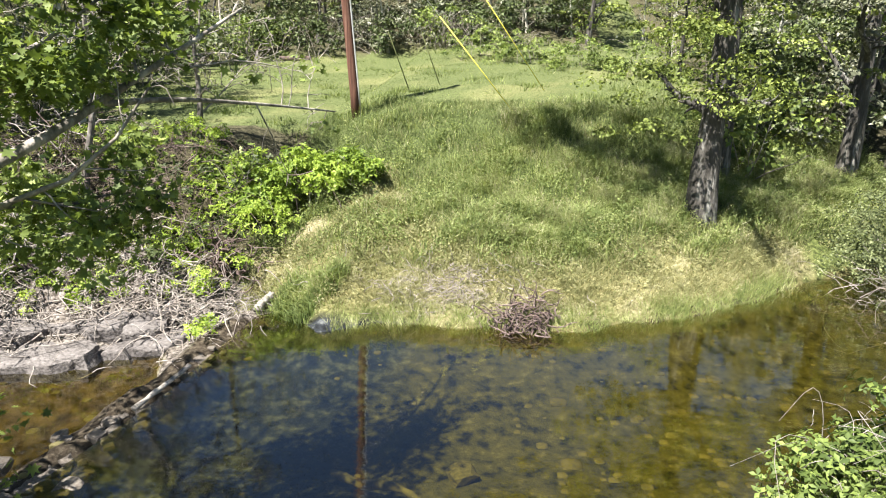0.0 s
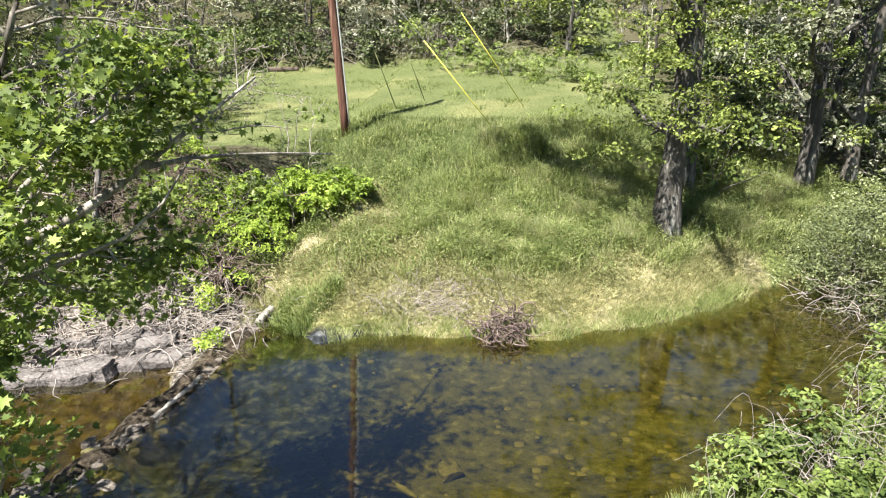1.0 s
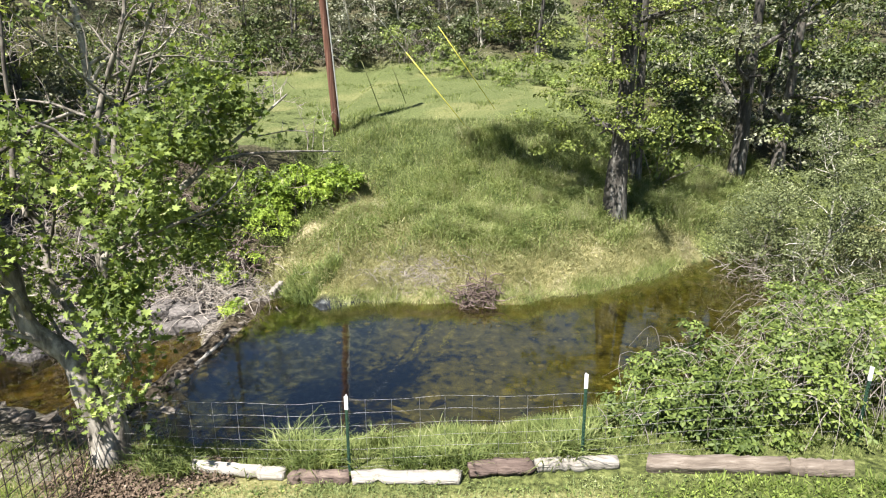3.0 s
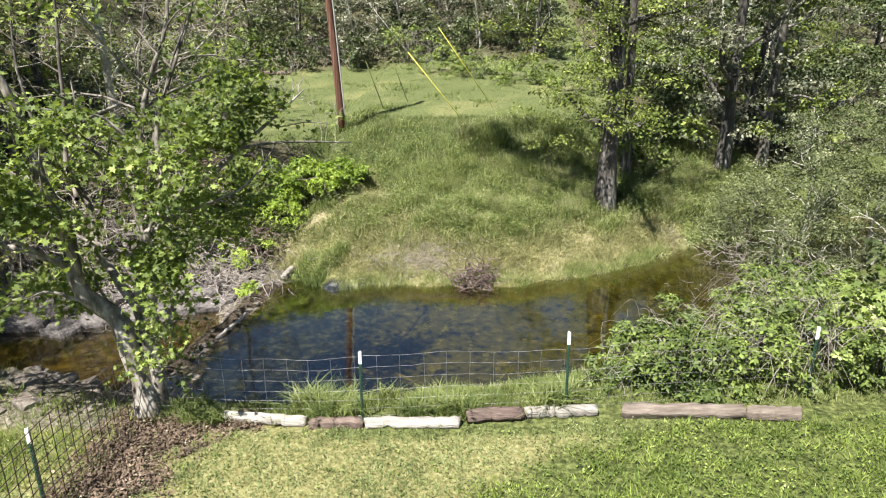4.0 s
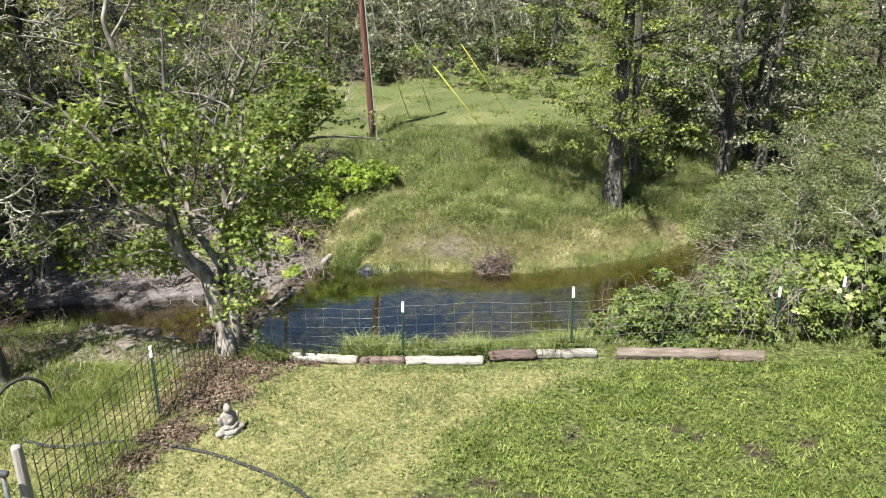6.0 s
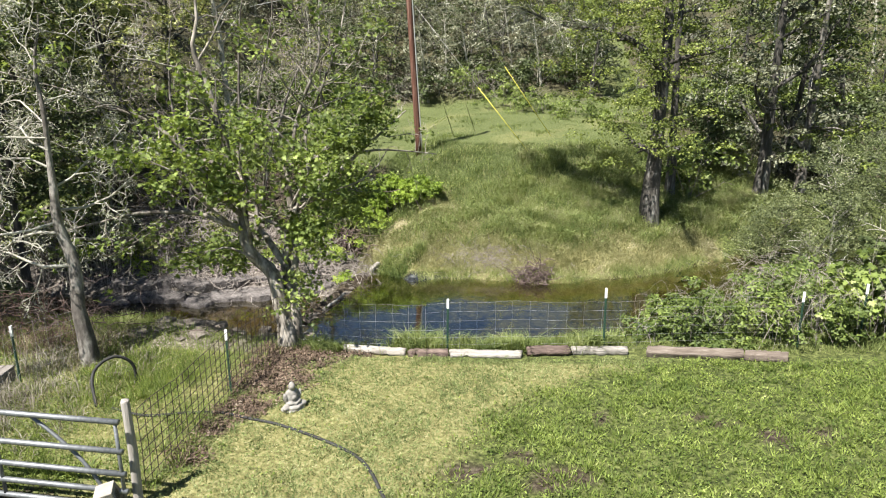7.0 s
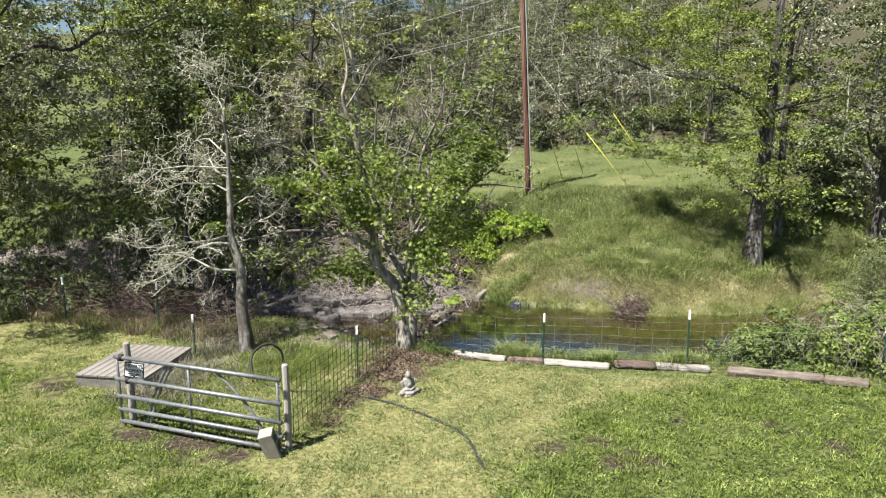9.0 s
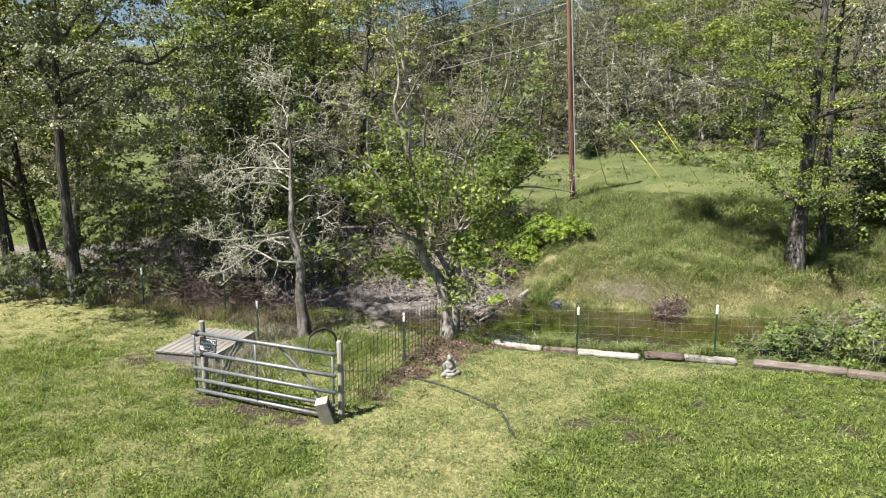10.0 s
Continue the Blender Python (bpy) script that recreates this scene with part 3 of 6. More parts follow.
water_sheet("water", True, RUN, "shallow brown creek water below the sill")


# ---- trees ----
def wander(start, way, length, n, rng, bend=0.25, lift=0.0):
    """A crooked line of n segments."""
    p, d = np.array(start, float), np.array(way, float)
    d /= np.linalg.norm(d)
    out = [p.copy()]
    for _ in range(n):
        d = d + rng.normal(size=3) * bend
        d[2] += lift
        d /= np.linalg.norm(d)
        p = p + d * length / n
        out.append(p.copy())
    return np.array(out)


def limbs(line, r0, r1, rng, levels, count, spread=0.9, ratio=0.55, lift=0.05, start=0.25, bend=0.2, out=None, depth=0, sides=7):
    """A limb and its side branches, recursively. Returns lists of (points, radii, sides), and the outer twigs' points."""
    if out is None:
        out = ([], [])
    rad = np.linspace(r0, r1, len(line))
    out[0].append((line, rad, max(3, sides - 2 * depth)))
    seg = np.linalg.norm(np.diff(line, axis=0), axis=1).sum()
    if levels == 0:
        out[1].extend(line[len(line) // 3:])
        return out
    for i in range(count):
        u = start + (1 - start) * (i + rng.uniform(0, 1)) / count
        k = min(int(u * (len(line) - 1)), len(line) - 2)
        base = line[k] + (line[k + 1] - line[k]) * (u * (len(line) - 1) - k)
        along = line[k + 1] - line[k]
        along /= np.linalg.norm(along) + 1e-9
        side = rng.normal(size=3)
        side -= side @ along * along
        side /= np.linalg.norm(side) + 1e-9
        way = along * (1 - 0.45 * spread) + side * spread
        ln = seg * ratio * rng.uniform(0.6, 1.15) * (1.15 - 0.6 * u)
        r = max(np.interp(u, [0, 1], [r0, r1]) * 0.55, 0.004)
        limbs(wander(base, way, ln, 5, rng, bend, lift), r, max(r * 0.3, 0.003), rng, levels - 1, max(2, int(count * 0.7)), spread, ratio, lift, 0.2, bend, out, depth + 1, sides)
    return out


def limb_mesh(name, tubes):
    return raw_mesh(name, *merge([tube(p, r, s, False) for p, r, s in tubes]), True)


def flare(radii, extra=0.5, n=2):
    r = np.array(radii, float)
    r[:n] *= np.linspace(1 + extra, 1.0, n, endpoint=False) if n > 1 else 1 + extra
    return r


def leafy_tree(name, seed, tall, r, width, mat, leaf, clumps, per, bark, label, first=0.2, lean=(0, 0), levels=1, count=12, clump_r=0.5, bend=0.04, skew=(0, 0), shape=DIAMOND, pads=()):
    """Trunk and limbs with leaves in flat, uneven clumps round the limbs and through the crown."""
    rng = np.random.default_rng(seed)
    line = wander((0, 0, -0.3), (lean[0], lean[1], 1), tall, 9, rng, bend, 0.04)
    t, tips = limbs(line, r, r * 0.16, rng, levels, count, 0.95, 0.85 * width / tall, 0.04, first, 0.24)
    t[0] = (t[0][0], flare(t[0][1], 0.35, 2), 9)
    if bark is M_LICHEN:
        t = t[:1] + [(p, np.maximum(q, 0.011), s) for p, q, s in t[1:]]
    top = empty(name)
    part("trunk", limb_mesh(name + "_trunk", t[:1]), bark, top)
    tagged(part("branching", limb_mesh(name + "_limbs", t[1:]), bark, top), kind="stuff")
    if clumps:
        z = rng.uniform(0.0, 1.0, clumps) ** 0.9
        w = width * (0.35 + 0.65 * np.sqrt(np.clip(1 - (2 * z - 0.9) ** 2 / 1.25, 0, 1)))
        a, q = rng.uniform(0, 6.28, clumps), rng.uniform(0.15, 1, clumps) ** 0.6
        zz = tall * (first + (1.05 - first) * z)
        c = np.stack([np.cos(a) * q * w + skew[0] * z + lean[0] * zz, np.sin(a) * q * w + skew[1] * z + lean[1] * zz, zz - 0.25 * q * w], 1)
        tips = np.array(tips)
        c = np.concatenate([c, tips[rng.integers(0, len(tips), clumps // 2)]])
        if pads:
            c = np.concatenate([c, np.array(pads)])
        p, way = puffs(c, clump_r * 1.15, per, rng)
        ok = p[:, 2] > 0.1
        v, f = leaves(p[ok], leaf, rng, shape, 0.55, 0.0, way[ok])
        tagged(part("crown", raw_mesh(name + "_crown", v, f), mat, top), kind="stuff")
    return tagged(top, label, "tree")


def big_maple():
    rng = np.random.default_rng(11)
    top = empty("maple_tree")
    z0 = ground_at(-0.95, 2.45)
    stems = [  # lines of the main limbs, base to tip, with radii and where their branches begin
        ([(-0.95, 2.45, z0 - 0.2), (-0.95, 2.5, 0.4), (-1.18, 2.5, 1.2), (-1.56, 2.5, 1.88), (-1.67, 2.4, 2.94), (-1.77, 2.35, 3.8), (-2.08, 2.3, 4.8), (-2.12, 2.4, 5.6), (-2.3, 2.5, 7.0)], 0.15, 0.012, 0.42),
        ([(-0.9, 2.55, z0 - 0.2), (-0.92, 2.6, 0.45), (-0.95, 2.7, 1.07), (-0.96, 2.9, 1.73), (-0.93, 3.1, 2.63), (-0.94, 3.2, 3.34), (-0.7, 3.3, 4.13), (-0.42, 3.4, 5.0), (-0.25, 3.5, 6.4)], 0.125, 0.01, 0.38),
        ([(-0.82, 2.5, z0 - 0.2), (-0.8, 2.6, 0.6), (-0.84, 2.75, 1.3), (-0.83, 2.95, 2.16), (-0.63, 3.1, 2.74), (-0.6, 3.3, 3.82), (-0.34, 3.4, 4.52), (-0.03, 3.5, 5.29), (0.1, 3.6, 6.6)], 0.085, 0.008, 0.42),
        ([(-0.94, 2.7, 1.3), (-1.36, 2.9, 1.78), (-1.6, 3.1, 2.2), (-1.94, 3.4, 2.99), (-2.04, 3.6, 4.01), (-1.95, 3.7, 5.02), (-1.85, 3.8, 6.4)], 0.07, 0.008, 0.35),
        ([(-1.55, 2.45, 2.5), (-2.02, 2.3, 3.0), (-2.92, 2.0, 4.01), (-3.69, 1.8, 4.26), (-4.93, 1.5, 4.79)], 0.055, 0.007, 0.35),
        ([(-0.66, 3.1, 2.7), (-0.13, 3.55, 3.0), (0.14, 4.08, 3.27), (0.5, 4.7, 3.63), (0.84, 5.3, 3.98)], 0.052, 0.012, 0.55),
        ([(0.12, 4.05, 3.25), (0.4, 4.8, 3.22), (0.85, 5.8, 3.08), (1.3, 6.7, 2.92)], 0.028, 0.009, 0.6),
        ([(-1.5, 2.5, 1.9), (-1.68, 2.4, 2.16), (-2.35, 2.3, 2.32), (-3.37, 2.2, 2.4), (-4.08, 2.0, 2.19), (-4.77, 1.8, 2.0)], 0.06, 0.012, 0.4),
        ([(-0.7, 3.15, 3.0), (-0.35, 3.5, 3.4), (0.0, 3.9, 3.8), (0.36, 4.21, 4.17)], 0.032, 0.008, 0.3),
        ([(-0.78, 2.7, 1.85), (-0.55, 2.5, 2.08), (-0.3, 2.2, 2.2), (-0.08, 1.95, 2.05)], 0.03, 0.008, 0.5),
        ([(-0.8, 3.0, 2.3), (-0.6, 3.7, 2.5), (-0.3, 4.3, 2.45), (-0.05, 4.8, 2.3)], 0.03, 0.007, 0.2),
        ([(-1.9, 3.3, 2.7), (-2.3, 3.9, 3.0), (-2.6, 4.8, 3.2), (-2.8, 5.6, 3.3)], 0.03, 0.007, 0.3),
        ([(-0.75, 2.9, 1.7), (-0.55, 2.6, 1.5), (-0.4, 2.3, 1.25), (-0.3, 2.1, 0.95)], 0.02, 0.006, 0.2),
        ([(-2.45, 2.28, 2.33), (-3.42, 2.1, 1.91), (-4.22, 1.9, 1.53)], 0.022, 0.006, 0.4),
        ([(-1.2, 2.5, 1.25), (-1.6, 3.0, 1.5), (-2.1, 3.5, 1.6), (-2.7, 3.9, 1.5)], 0.028, 0.006, 0.25),
        ([(-1.56, 2.5, 1.9), (-1.95, 2.1, 2.5), (-2.4, 1.8, 3.1), (-2.9, 1.6, 3.6)], 0.035, 0.007, 0.3),
        ([(-1.5, 2.45, 1.8), (-1.35, 2.05, 2.4), (-1.2, 1.7, 3.0), (-1.1, 1.5, 3.7)], 0.032, 0.007, 0.3),
        ([(-0.92, 2.9, 1.8), (-0.6, 2.6, 2.3), (-0.25, 2.3, 2.75), (0.1, 2.2, 3.2)], 0.03, 0.007, 0.3),
        ([(-0.9, 3.0, 2.4), (-0.5, 2.8, 3.0), (-0.1, 2.8, 3.5), (0.3, 2.9, 4.0)], 0.028, 0.007, 0.3),
        ([(-1.62, 2.45, 2.4), (-1.7, 2.1, 3.1), (-1.6, 1.8, 3.8), (-1.5, 1.7, 4.6)], 0.03, 0.007, 0.3),
        ([(-1.3, 2.5, 1.45), (-1.7, 2.2, 1.75), (-2.3, 2.0, 1.8), (-2.8, 1.9, 1.7)], 0.026, 0.006, 0.3),
    ]
    tips = []
    for i, (pts, r0, r1, st) in enumerate(stems):
        line = smooth_line(pts, 4)
        k = np.arange(len(line))[:, None]
        line = line + 0.045 * np.sin(k * (0.9, 1.25, 0.7) + rng.uniform(0, 6, 3)) * np.minimum(k / 6, 1) * (i not in (5, 6))
        out = limbs(line, r0, r1, rng, 2, 9 if i < 5 else 6, 0.9, 0.32 if i < 5 else 0.4, 0.03, st, 0.2)
        tubes, tp = out
        if i < 3:  # stout below the first forks, slender above
            u = np.linspace(0, 1, len(line))
            tubes[0] = (line, flare(np.interp(u, [0, 0.3, 0.46, 1], [r0, 0.8 * r0, 0.5 * r0, r1]), 0.5, 7), 12)
        part("trunk" if i < 3 else "limb", limb_mesh("maple_limb", tubes), M_BARK, top)
        keep = [t for t in tp if 0.9 < t[2] < 7.2] * {7: 1, 8: 6, 9: 2, 10: 6, 11: 3, 12: 1, 13: 1, 14: 3, 15: 3, 16: 2, 17: 3, 18: 3, 19: 3, 20: 1}.get(i, 1)
        if i in (5, 6, 13):
            keep = keep[:: 5]
        if i == 4:  # the long bare limb
            keep = keep[:: 3]
        tips += keep
    tips = np.array(tips)
    tips = tips[rng.random(len(tips)) < np.interp(tips[:, 2], [3.6, 5.0], [1.0, 0.4])]
    at = tips[rng.integers(0, len(tips), 1150)] + rng.normal(size=(1150, 3)) * (0.12, 0.12, 0.08)
    foot = np.stack([-0.75 + rng.normal(size=14) * 0.3, 2.8 + rng.normal(size=14) * 0.4, rng.uniform(0.15, 1.2, 14)], 1)
    at = np.concatenate([at, foot])
    pts = np.repeat(at, 11, axis=0)
    r = rng.uniform(0.02, 0.26, len(pts))
    a = rng.uniform(0, 6.28, len(pts))
    pts = pts + np.stack([np.cos(a) * r, np.sin(a) * r, rng.normal(size=len(pts)) * 0.06 - 0.4 * r], 1)
    near = (pts[:, 0] > -1.2) & (pts[:, 1] > 3.2) & (pts[:, 2] > 1.5) & (pts[:, 2] < 4.6)
    own = np.flatnonzero(near)[:300]
    rest = np.delete(np.arange(len(pts)), own)
    v, f = leaves(pts[rest], 0.085, rng, MAPLE, 0.65, 0.9)
    tagged(part("leaf_mass", raw_mesh("maple_leaves", v, f), M_MAPLE, top), kind="stuff")
    single = raw_mesh("leaf", *MAPLE)
    for k in own:
        ob = part("leaf", single, M_MAPLE, top)
        ob.matrix_local = Matrix.LocRotScale(pts[k], Euler((rng.normal() * 0.5, rng.normal() * 0.5, rng.uniform(0, 6.28))), Vector((1, 1, 1)) * 0.088 * rng.uniform(0.7, 1.25))
    return tagged(top, "bigleaf maple with several pale trunks and fresh green leaves", "tree")


big_maple()


def lichen_tree():
    rng = np.random.default_rng(5)
    top = empty("lichen_covered_tree")
    z0 = ground_at(-4.05, 1.25)
    line = smooth_line([(-4.0, 1.28, z0 - 0.2), (-4.06, 1.33, 0.9), (-4.23, 1.45, 1.87), (-4.37, 1.5, 2.75), (-4.33, 1.5, 3.7), (-4.4, 1.6, 4.7), (-4.35, 1.7, 5.6)], 4)
    tubes, tips = limbs(line, 0.13, 0.02, rng, 3, 15, 1.0, 0.52, -0.045, 0.25, 0.36)
    tubes = tubes[:1] + [(p, np.maximum(r * 0.6, 0.0062), s) for p, r, s in tubes[1:]]
    k = np.arange(len(line))[:, None]
    line = line + 0.03 * np.sin(k * (1.1, 0.8, 0.0) + (0.5, 2.0, 0.0)) * np.minimum(k / 4, 1)
    tubes[0] = (line, flare(np.interp(np.linspace(0, 1, len(line)), [0, 0.35, 0.6, 1], [0.125, 0.095, 0.05, 0.014]), 0.4, 4), 9)
    part("trunk", limb_mesh("lichen_trunk", tubes[:1]), M_GREYBARK, top)
    tagged(part("twig_mass", limb_mesh("lichen_twigs", tubes[1:]), M_LICHEN, top, "pale lichen-covered bare twigs"), kind="stuff")
    tips = np.array(tips)
    tufts = tips[rng.integers(0, len(tips), 8200)]
    v, f = leaves(tufts + rng.normal(size=tufts.shape) * 0.035, 0.042, rng)
    tagged(part("lichen_growth", raw_mesh("lichen_tufts", v, f), M_TUFT, top), kind="stuff")
    tufts = tips[rng.integers(0, len(tips), 1300)]
    v, f = leaves(tufts + rng.normal(size=tufts.shape) * 0.07, 0.06, rng)
    tagged(part("sparse_leaves", raw_mesh("lichen_leaves", v, f), M_GREY, top), kind="stuff")
    return tagged(top, "slender half-bare tree with pale lichened drooping twigs", "tree")


lichen_tree()


def oak(seed, x, y, tall, r, width, mat, label, lean=(0.0, 0.0), first=0.28, clumps=120, per=75, leaf=0.115, levels=2, skew=(0, 0), bark=None, clump_r=0.34, pads=()):
    t = leafy_tree("oak_tree", seed, tall, r, width, mat, leaf, clumps, per, bark or M_OAKBARK, label, first, lean, levels, 12, clump_r, 0.03, skew, DIAMOND, pads)
    t.matrix_world = pose(x, y, ground_at(x, y))
    return t


_r = np.random.default_rng(20)
_u = _r.uniform(0, 1, 66)
SPREAD = [tuple(p) for p in np.stack([-0.9 - 4.9 * _u, 0.1 + 0.5 * _u, 6.7 + 1.9 * _u], 1) + _r.normal(size=(66, 3)) * (0.5, 1.0, 0.6)] * 2
FRONT = [tuple(p) for p in np.stack([_r.normal(size=54) * 1.0, -0.5 - 0.3 * _r.random(54), _r.uniform(2.0, 6.5, 54)], 1)]
BANK_OAK = oak(21, 7.36, 12.5, 11.5, 0.265, 2.7, M_OAK, "oak with dark furrowed trunk and yellow-green leaves", (-0.01, 0.02), 0.17, 72, 80, 0.09, 2, (-3.0, 0.6), None, 0.34, SPREAD + FRONT + [(-1.3, -0.5, 2.0), (-0.8, -0.6, 1.8), (-1.7, -0.2, 2.5), (1.1, -0.2, 2.7), (-1.9, 0.3, 3.1)])
oak(22, 8.5, 15.0, 13, 0.15, 3.2, M_OAK, "tall oak with pale trunk behind the bank", (0.02, 0), 0.3, 64, 60, 0.13)
oak(23, 11.9, 16.2, 12, 0.22, 3.4, M_GREY, "dark oak with undergrowth at its foot", (0.04, 0), 0.12, 95, 60, 0.13)
oak(24, 13.8, 17.5, 12, 0.18, 3.6, M_OAK, "oak with lichened upper branches", (-0.03, 0), 0.12, 90, 60, 0.13, 2, (0, 0), M_GREYBARK)
# pale-leaved trees at the lawn's edge and beyond the creek
LEFT_OAK = oak(25, -11.2, 1.4, 10.5, 0.17, 3.8, M_SILVER, "grey-barked oak at the lawn's edge", (0.02, 0.0), 0.42, 270, 80, 0.1)
for i, (x, y) in enumerate([(-16.5, 4.5), (-18.8, 6.5), (-21.5, 10), (-13.2, 12.0), (-17.2, 16.4), (-15.0, 2.4)]):
    oak(61 + i, x, y, 10.5 + 0.4 * i, 0.17, 3.6, (M_OAK, M_SILVER, M_SPRING)[i % 3], ("dense oak in leaf beside the lawn", "grey-green tree beside the lawn", "tree in yellow-green new leaf beyond the creek")[i % 3], (0, 0), 0.3, 85, 80, 0.16, 1, (0, 0), None, 0.5)
oak(26, -9.6, 6.9, 9.0, 0.12, 2.1, M_DARK, "thin dark oak leaning over the creek", (0.02, 0.04), 0.34, 130, 80, 0.12, clump_r=0.42)
oak(27, -12.4, 9.8, 10, 0.2, 4.5, M_OAK, "oak with long bent limb beyond the creek", (0.08, -0.05), 0.4, 110, 70, 0.13)
oak(28, -9.6, 11.6, 9.5, 0.16, 3.4, M_SPRING, "slim tree in yellow-green new leaf on the bank", (0.0, 0.0), 0.3, 130, 70, 0.12)
oak(29, -7.2, 14.8, 10, 0.14, 3.0, M_GREY, "half-bare grey tree on the bank", (-0.02, 0.0), 0.15, 60, 50, 0.11, 2, (0, 0), M_LICHEN)
oak(30, -10.2, 15.8, 11, 0.16, 3.2, M_SPRING, "slim tree in yellow-green new leaf on the bank", (0.02, 0.0), 0.2, 120, 70, 0.12)
oak(31, -12.6, 12.5, 9, 0.18, 3.6, M_DARK, "dark evergreen tree beyond the creek", (0.0, 0.0), 0.05, 150, 80, 0.13)


def bare_tree(seed, x, y, tall, label):
    """A leafless grey tree: trunk, limbs and a haze of thin twigs."""
    rng = np.random.default_rng(seed)
    top = empty("bare_tree")
    line = wander((0, 0, -0.3), (*(rng.normal(size=2) * 0.12), 1), tall, 8, rng, 0.09, 0.03)
    t, tips = limbs(line, 0.075, 0.012, rng, 3, 10, 0.95, 0.5, 0.02, 0.12, 0.3)
    part("trunk", limb_mesh("bare_trunk", t[:1]), M_GREYBARK, top)
    tagged(part("twig_mass", limb_mesh("bare_twigs", [(p, np.maximum(q * 0.7, 0.0075), 3) for p, q, s in t[1:]]), M_TWIG, top, "grey bare twigs"), kind="stuff")
    v, f = leaves(np.array(tips)[rng.integers(0, len(tips), 700)] + rng.normal(size=(700, 3)) * 0.08, 0.08, rng)
    tagged(part("sparse_leaves", raw_mesh("bare_leaves", v, f), M_SPRING, top), kind="stuff")
    top.matrix_world = pose(x, y, ground_at(x, y))
    return tagged(top, label, "tree", "bare trees on the far bank")


for i, (x, y, tall) in enumerate([(-4.6, 10.6, 5.2), (-6.4, 10.0, 5.8), (-7.8, 11.4, 6.4), (-5.6, 12.6, 6.0), (-3.4, 13.2, 4.4), (-8.8, 9.2, 5.6)]):
    bare_tree(90 + i, x, y, tall, "bare grey twiggy tree on the far bank")


def bent_limb():
    rng = np.random.default_rng(77)
    line = smooth_line([(-11.1, 1.4, 5.2), (-10.5, 1.8, 5.75), (-9.9, 2.4, 6.35), (-9.4, 2.9, 6.3), (-8.8, 3.3, 6.75), (-8.2, 3.75, 6.8), (-7.6, 4.2, 7.2)], 4)
    t, tips = limbs(line, 0.07, 0.02, rng, 2, 7, 0.9, 0.35, 0.02, 0.25, 0.4)
    return limb_mesh("bent_limb", t)


def spread_limb():
    rng = np.random.default_rng(78)
    t, tips = limbs(smooth_line([(0, 0, 4.7), (-0.7, 0.0, 5.4), (-1.8, 0.0, 5.85), (-2.9, 0.1, 5.95), (-4.2, 0.4, 6.5)], 4), 0.12, 0.025, rng, 2, 7, 0.9, 0.35, 0.02, 0.3, 0.3)
    return limb_mesh("spread_limb", t)


def hanging_lichen(line, seed, count):
    """Drooping twigs grown over with lichen, along a limb."""
    rng = np.random.default_rng(seed)
    tubes, tufts = [], []
    for _ in range(count):
        a = line[rng.integers(len(line) // 3, len(line))]
        t, tips = limbs(wander(a, rng.normal(size=3) * (1, 1, 0.4) + (0, -0.3, -0.25), rng.uniform(0.6, 1.5), 5, rng, 0.35, -0.06), 0.022, 0.008, rng, 1, 5, 1.0, 0.5, -0.08, 0.2, 0.4)
        tubes += [(p, np.maximum(q, 0.009), 3) for p, q, s in t]
        tufts += list(tips)
    v, f = leaves(np.repeat(np.array(tufts), 4, axis=0) + rng.normal(size=(4 * len(tufts), 3)) * 0.05, 0.07, rng)
    return limb_mesh("lichen_twigs", tubes), raw_mesh("lichen_tufts", v, f)


part("limb", spread_limb(), M_OAKBARK, BANK_OAK)
lichen_twigs, lichen_tufts = hanging_lichen(smooth_line([(-0.7, 0.0, 5.4), (-1.8, 0.0, 5.85), (-2.9, 0.1, 5.95), (-4.2, 0.4, 6.5)], 5), 79, 26)
tagged(part("twig_mass", lichen_twigs, M_LICHEN, BANK_OAK, "pale lichened twigs hanging from the limb"), kind="stuff")
tagged(part("lichen_growth", lichen_tufts, M_TUFT, BANK_OAK), kind="stuff")
part("limb", bent_limb(), M_OAKBARK, LEFT_OAK).matrix_parent_inverse = LEFT_OAK.matrix_world.inverted()


# ---- woods behind the field ----
def scatter(rng, n, box, ok, gap):
    spots = []
    for _ in range(9000):
        x, y = rng.uniform(box[0], box[1]), rng.uniform(box[2], box[3])
        if ok(x, y) and all((x - a) ** 2 + (y - b) ** 2 > gap**2 for a, b in spots):
            spots.append((x, y))
            if len(spots) >= n:
                break
    return spots


def open_hill(x, y):
    """The grassy slope seen between the trees."""
    turn = math.degrees(math.atan2(4 - x, y + 11))
    return 43 < turn < 48.5 and math.hypot(x - 4, y + 11) > 31


def wooded(x, y):
    s = y - np.interp(x, FAR[:, 0], FAR[:, 1])
    if open_hill(x, y) or (x < -9 and 43.5 < math.degrees(math.atan2(4 - x, y + 11)) < 48):
        return False
    if -9.5 < x < 8.5:
        return s > 25 + 1.2 * math.sin(x * 0.5)
    if x >= 8.5:
        return s > 4.5 and x > 8.5 + 0.16 * max(0, min(y, 32) - 18)
    return s > (3.5 if x < -11 else 6 + 1.2 * (x + 11))


def plant(kinds, weights, spots, rng, right=None, tall=False):
    first = set()
    for x, y in spots:
        i = int(rng.choice(len(kinds), p=right if right and x > 7 else weights))
        room = -0.85 + 0.35 * (y - 7) - ground_at(x, y)  # the woods stay low behind the field
        k = max(0.4, min(1.0, room / 10.0)) if tall and -16 < x < 6.5 else 1.0
        m = Matrix.LocRotScale((x, y, ground_at(x, y) - 0.1), Euler((0, 0, rng.uniform(0, 6.28))), (k, k, k))
        if i in first:
            copy_thing(kinds[i], m)
        else:
            first.add(i)
            kinds[i].matrix_world = m


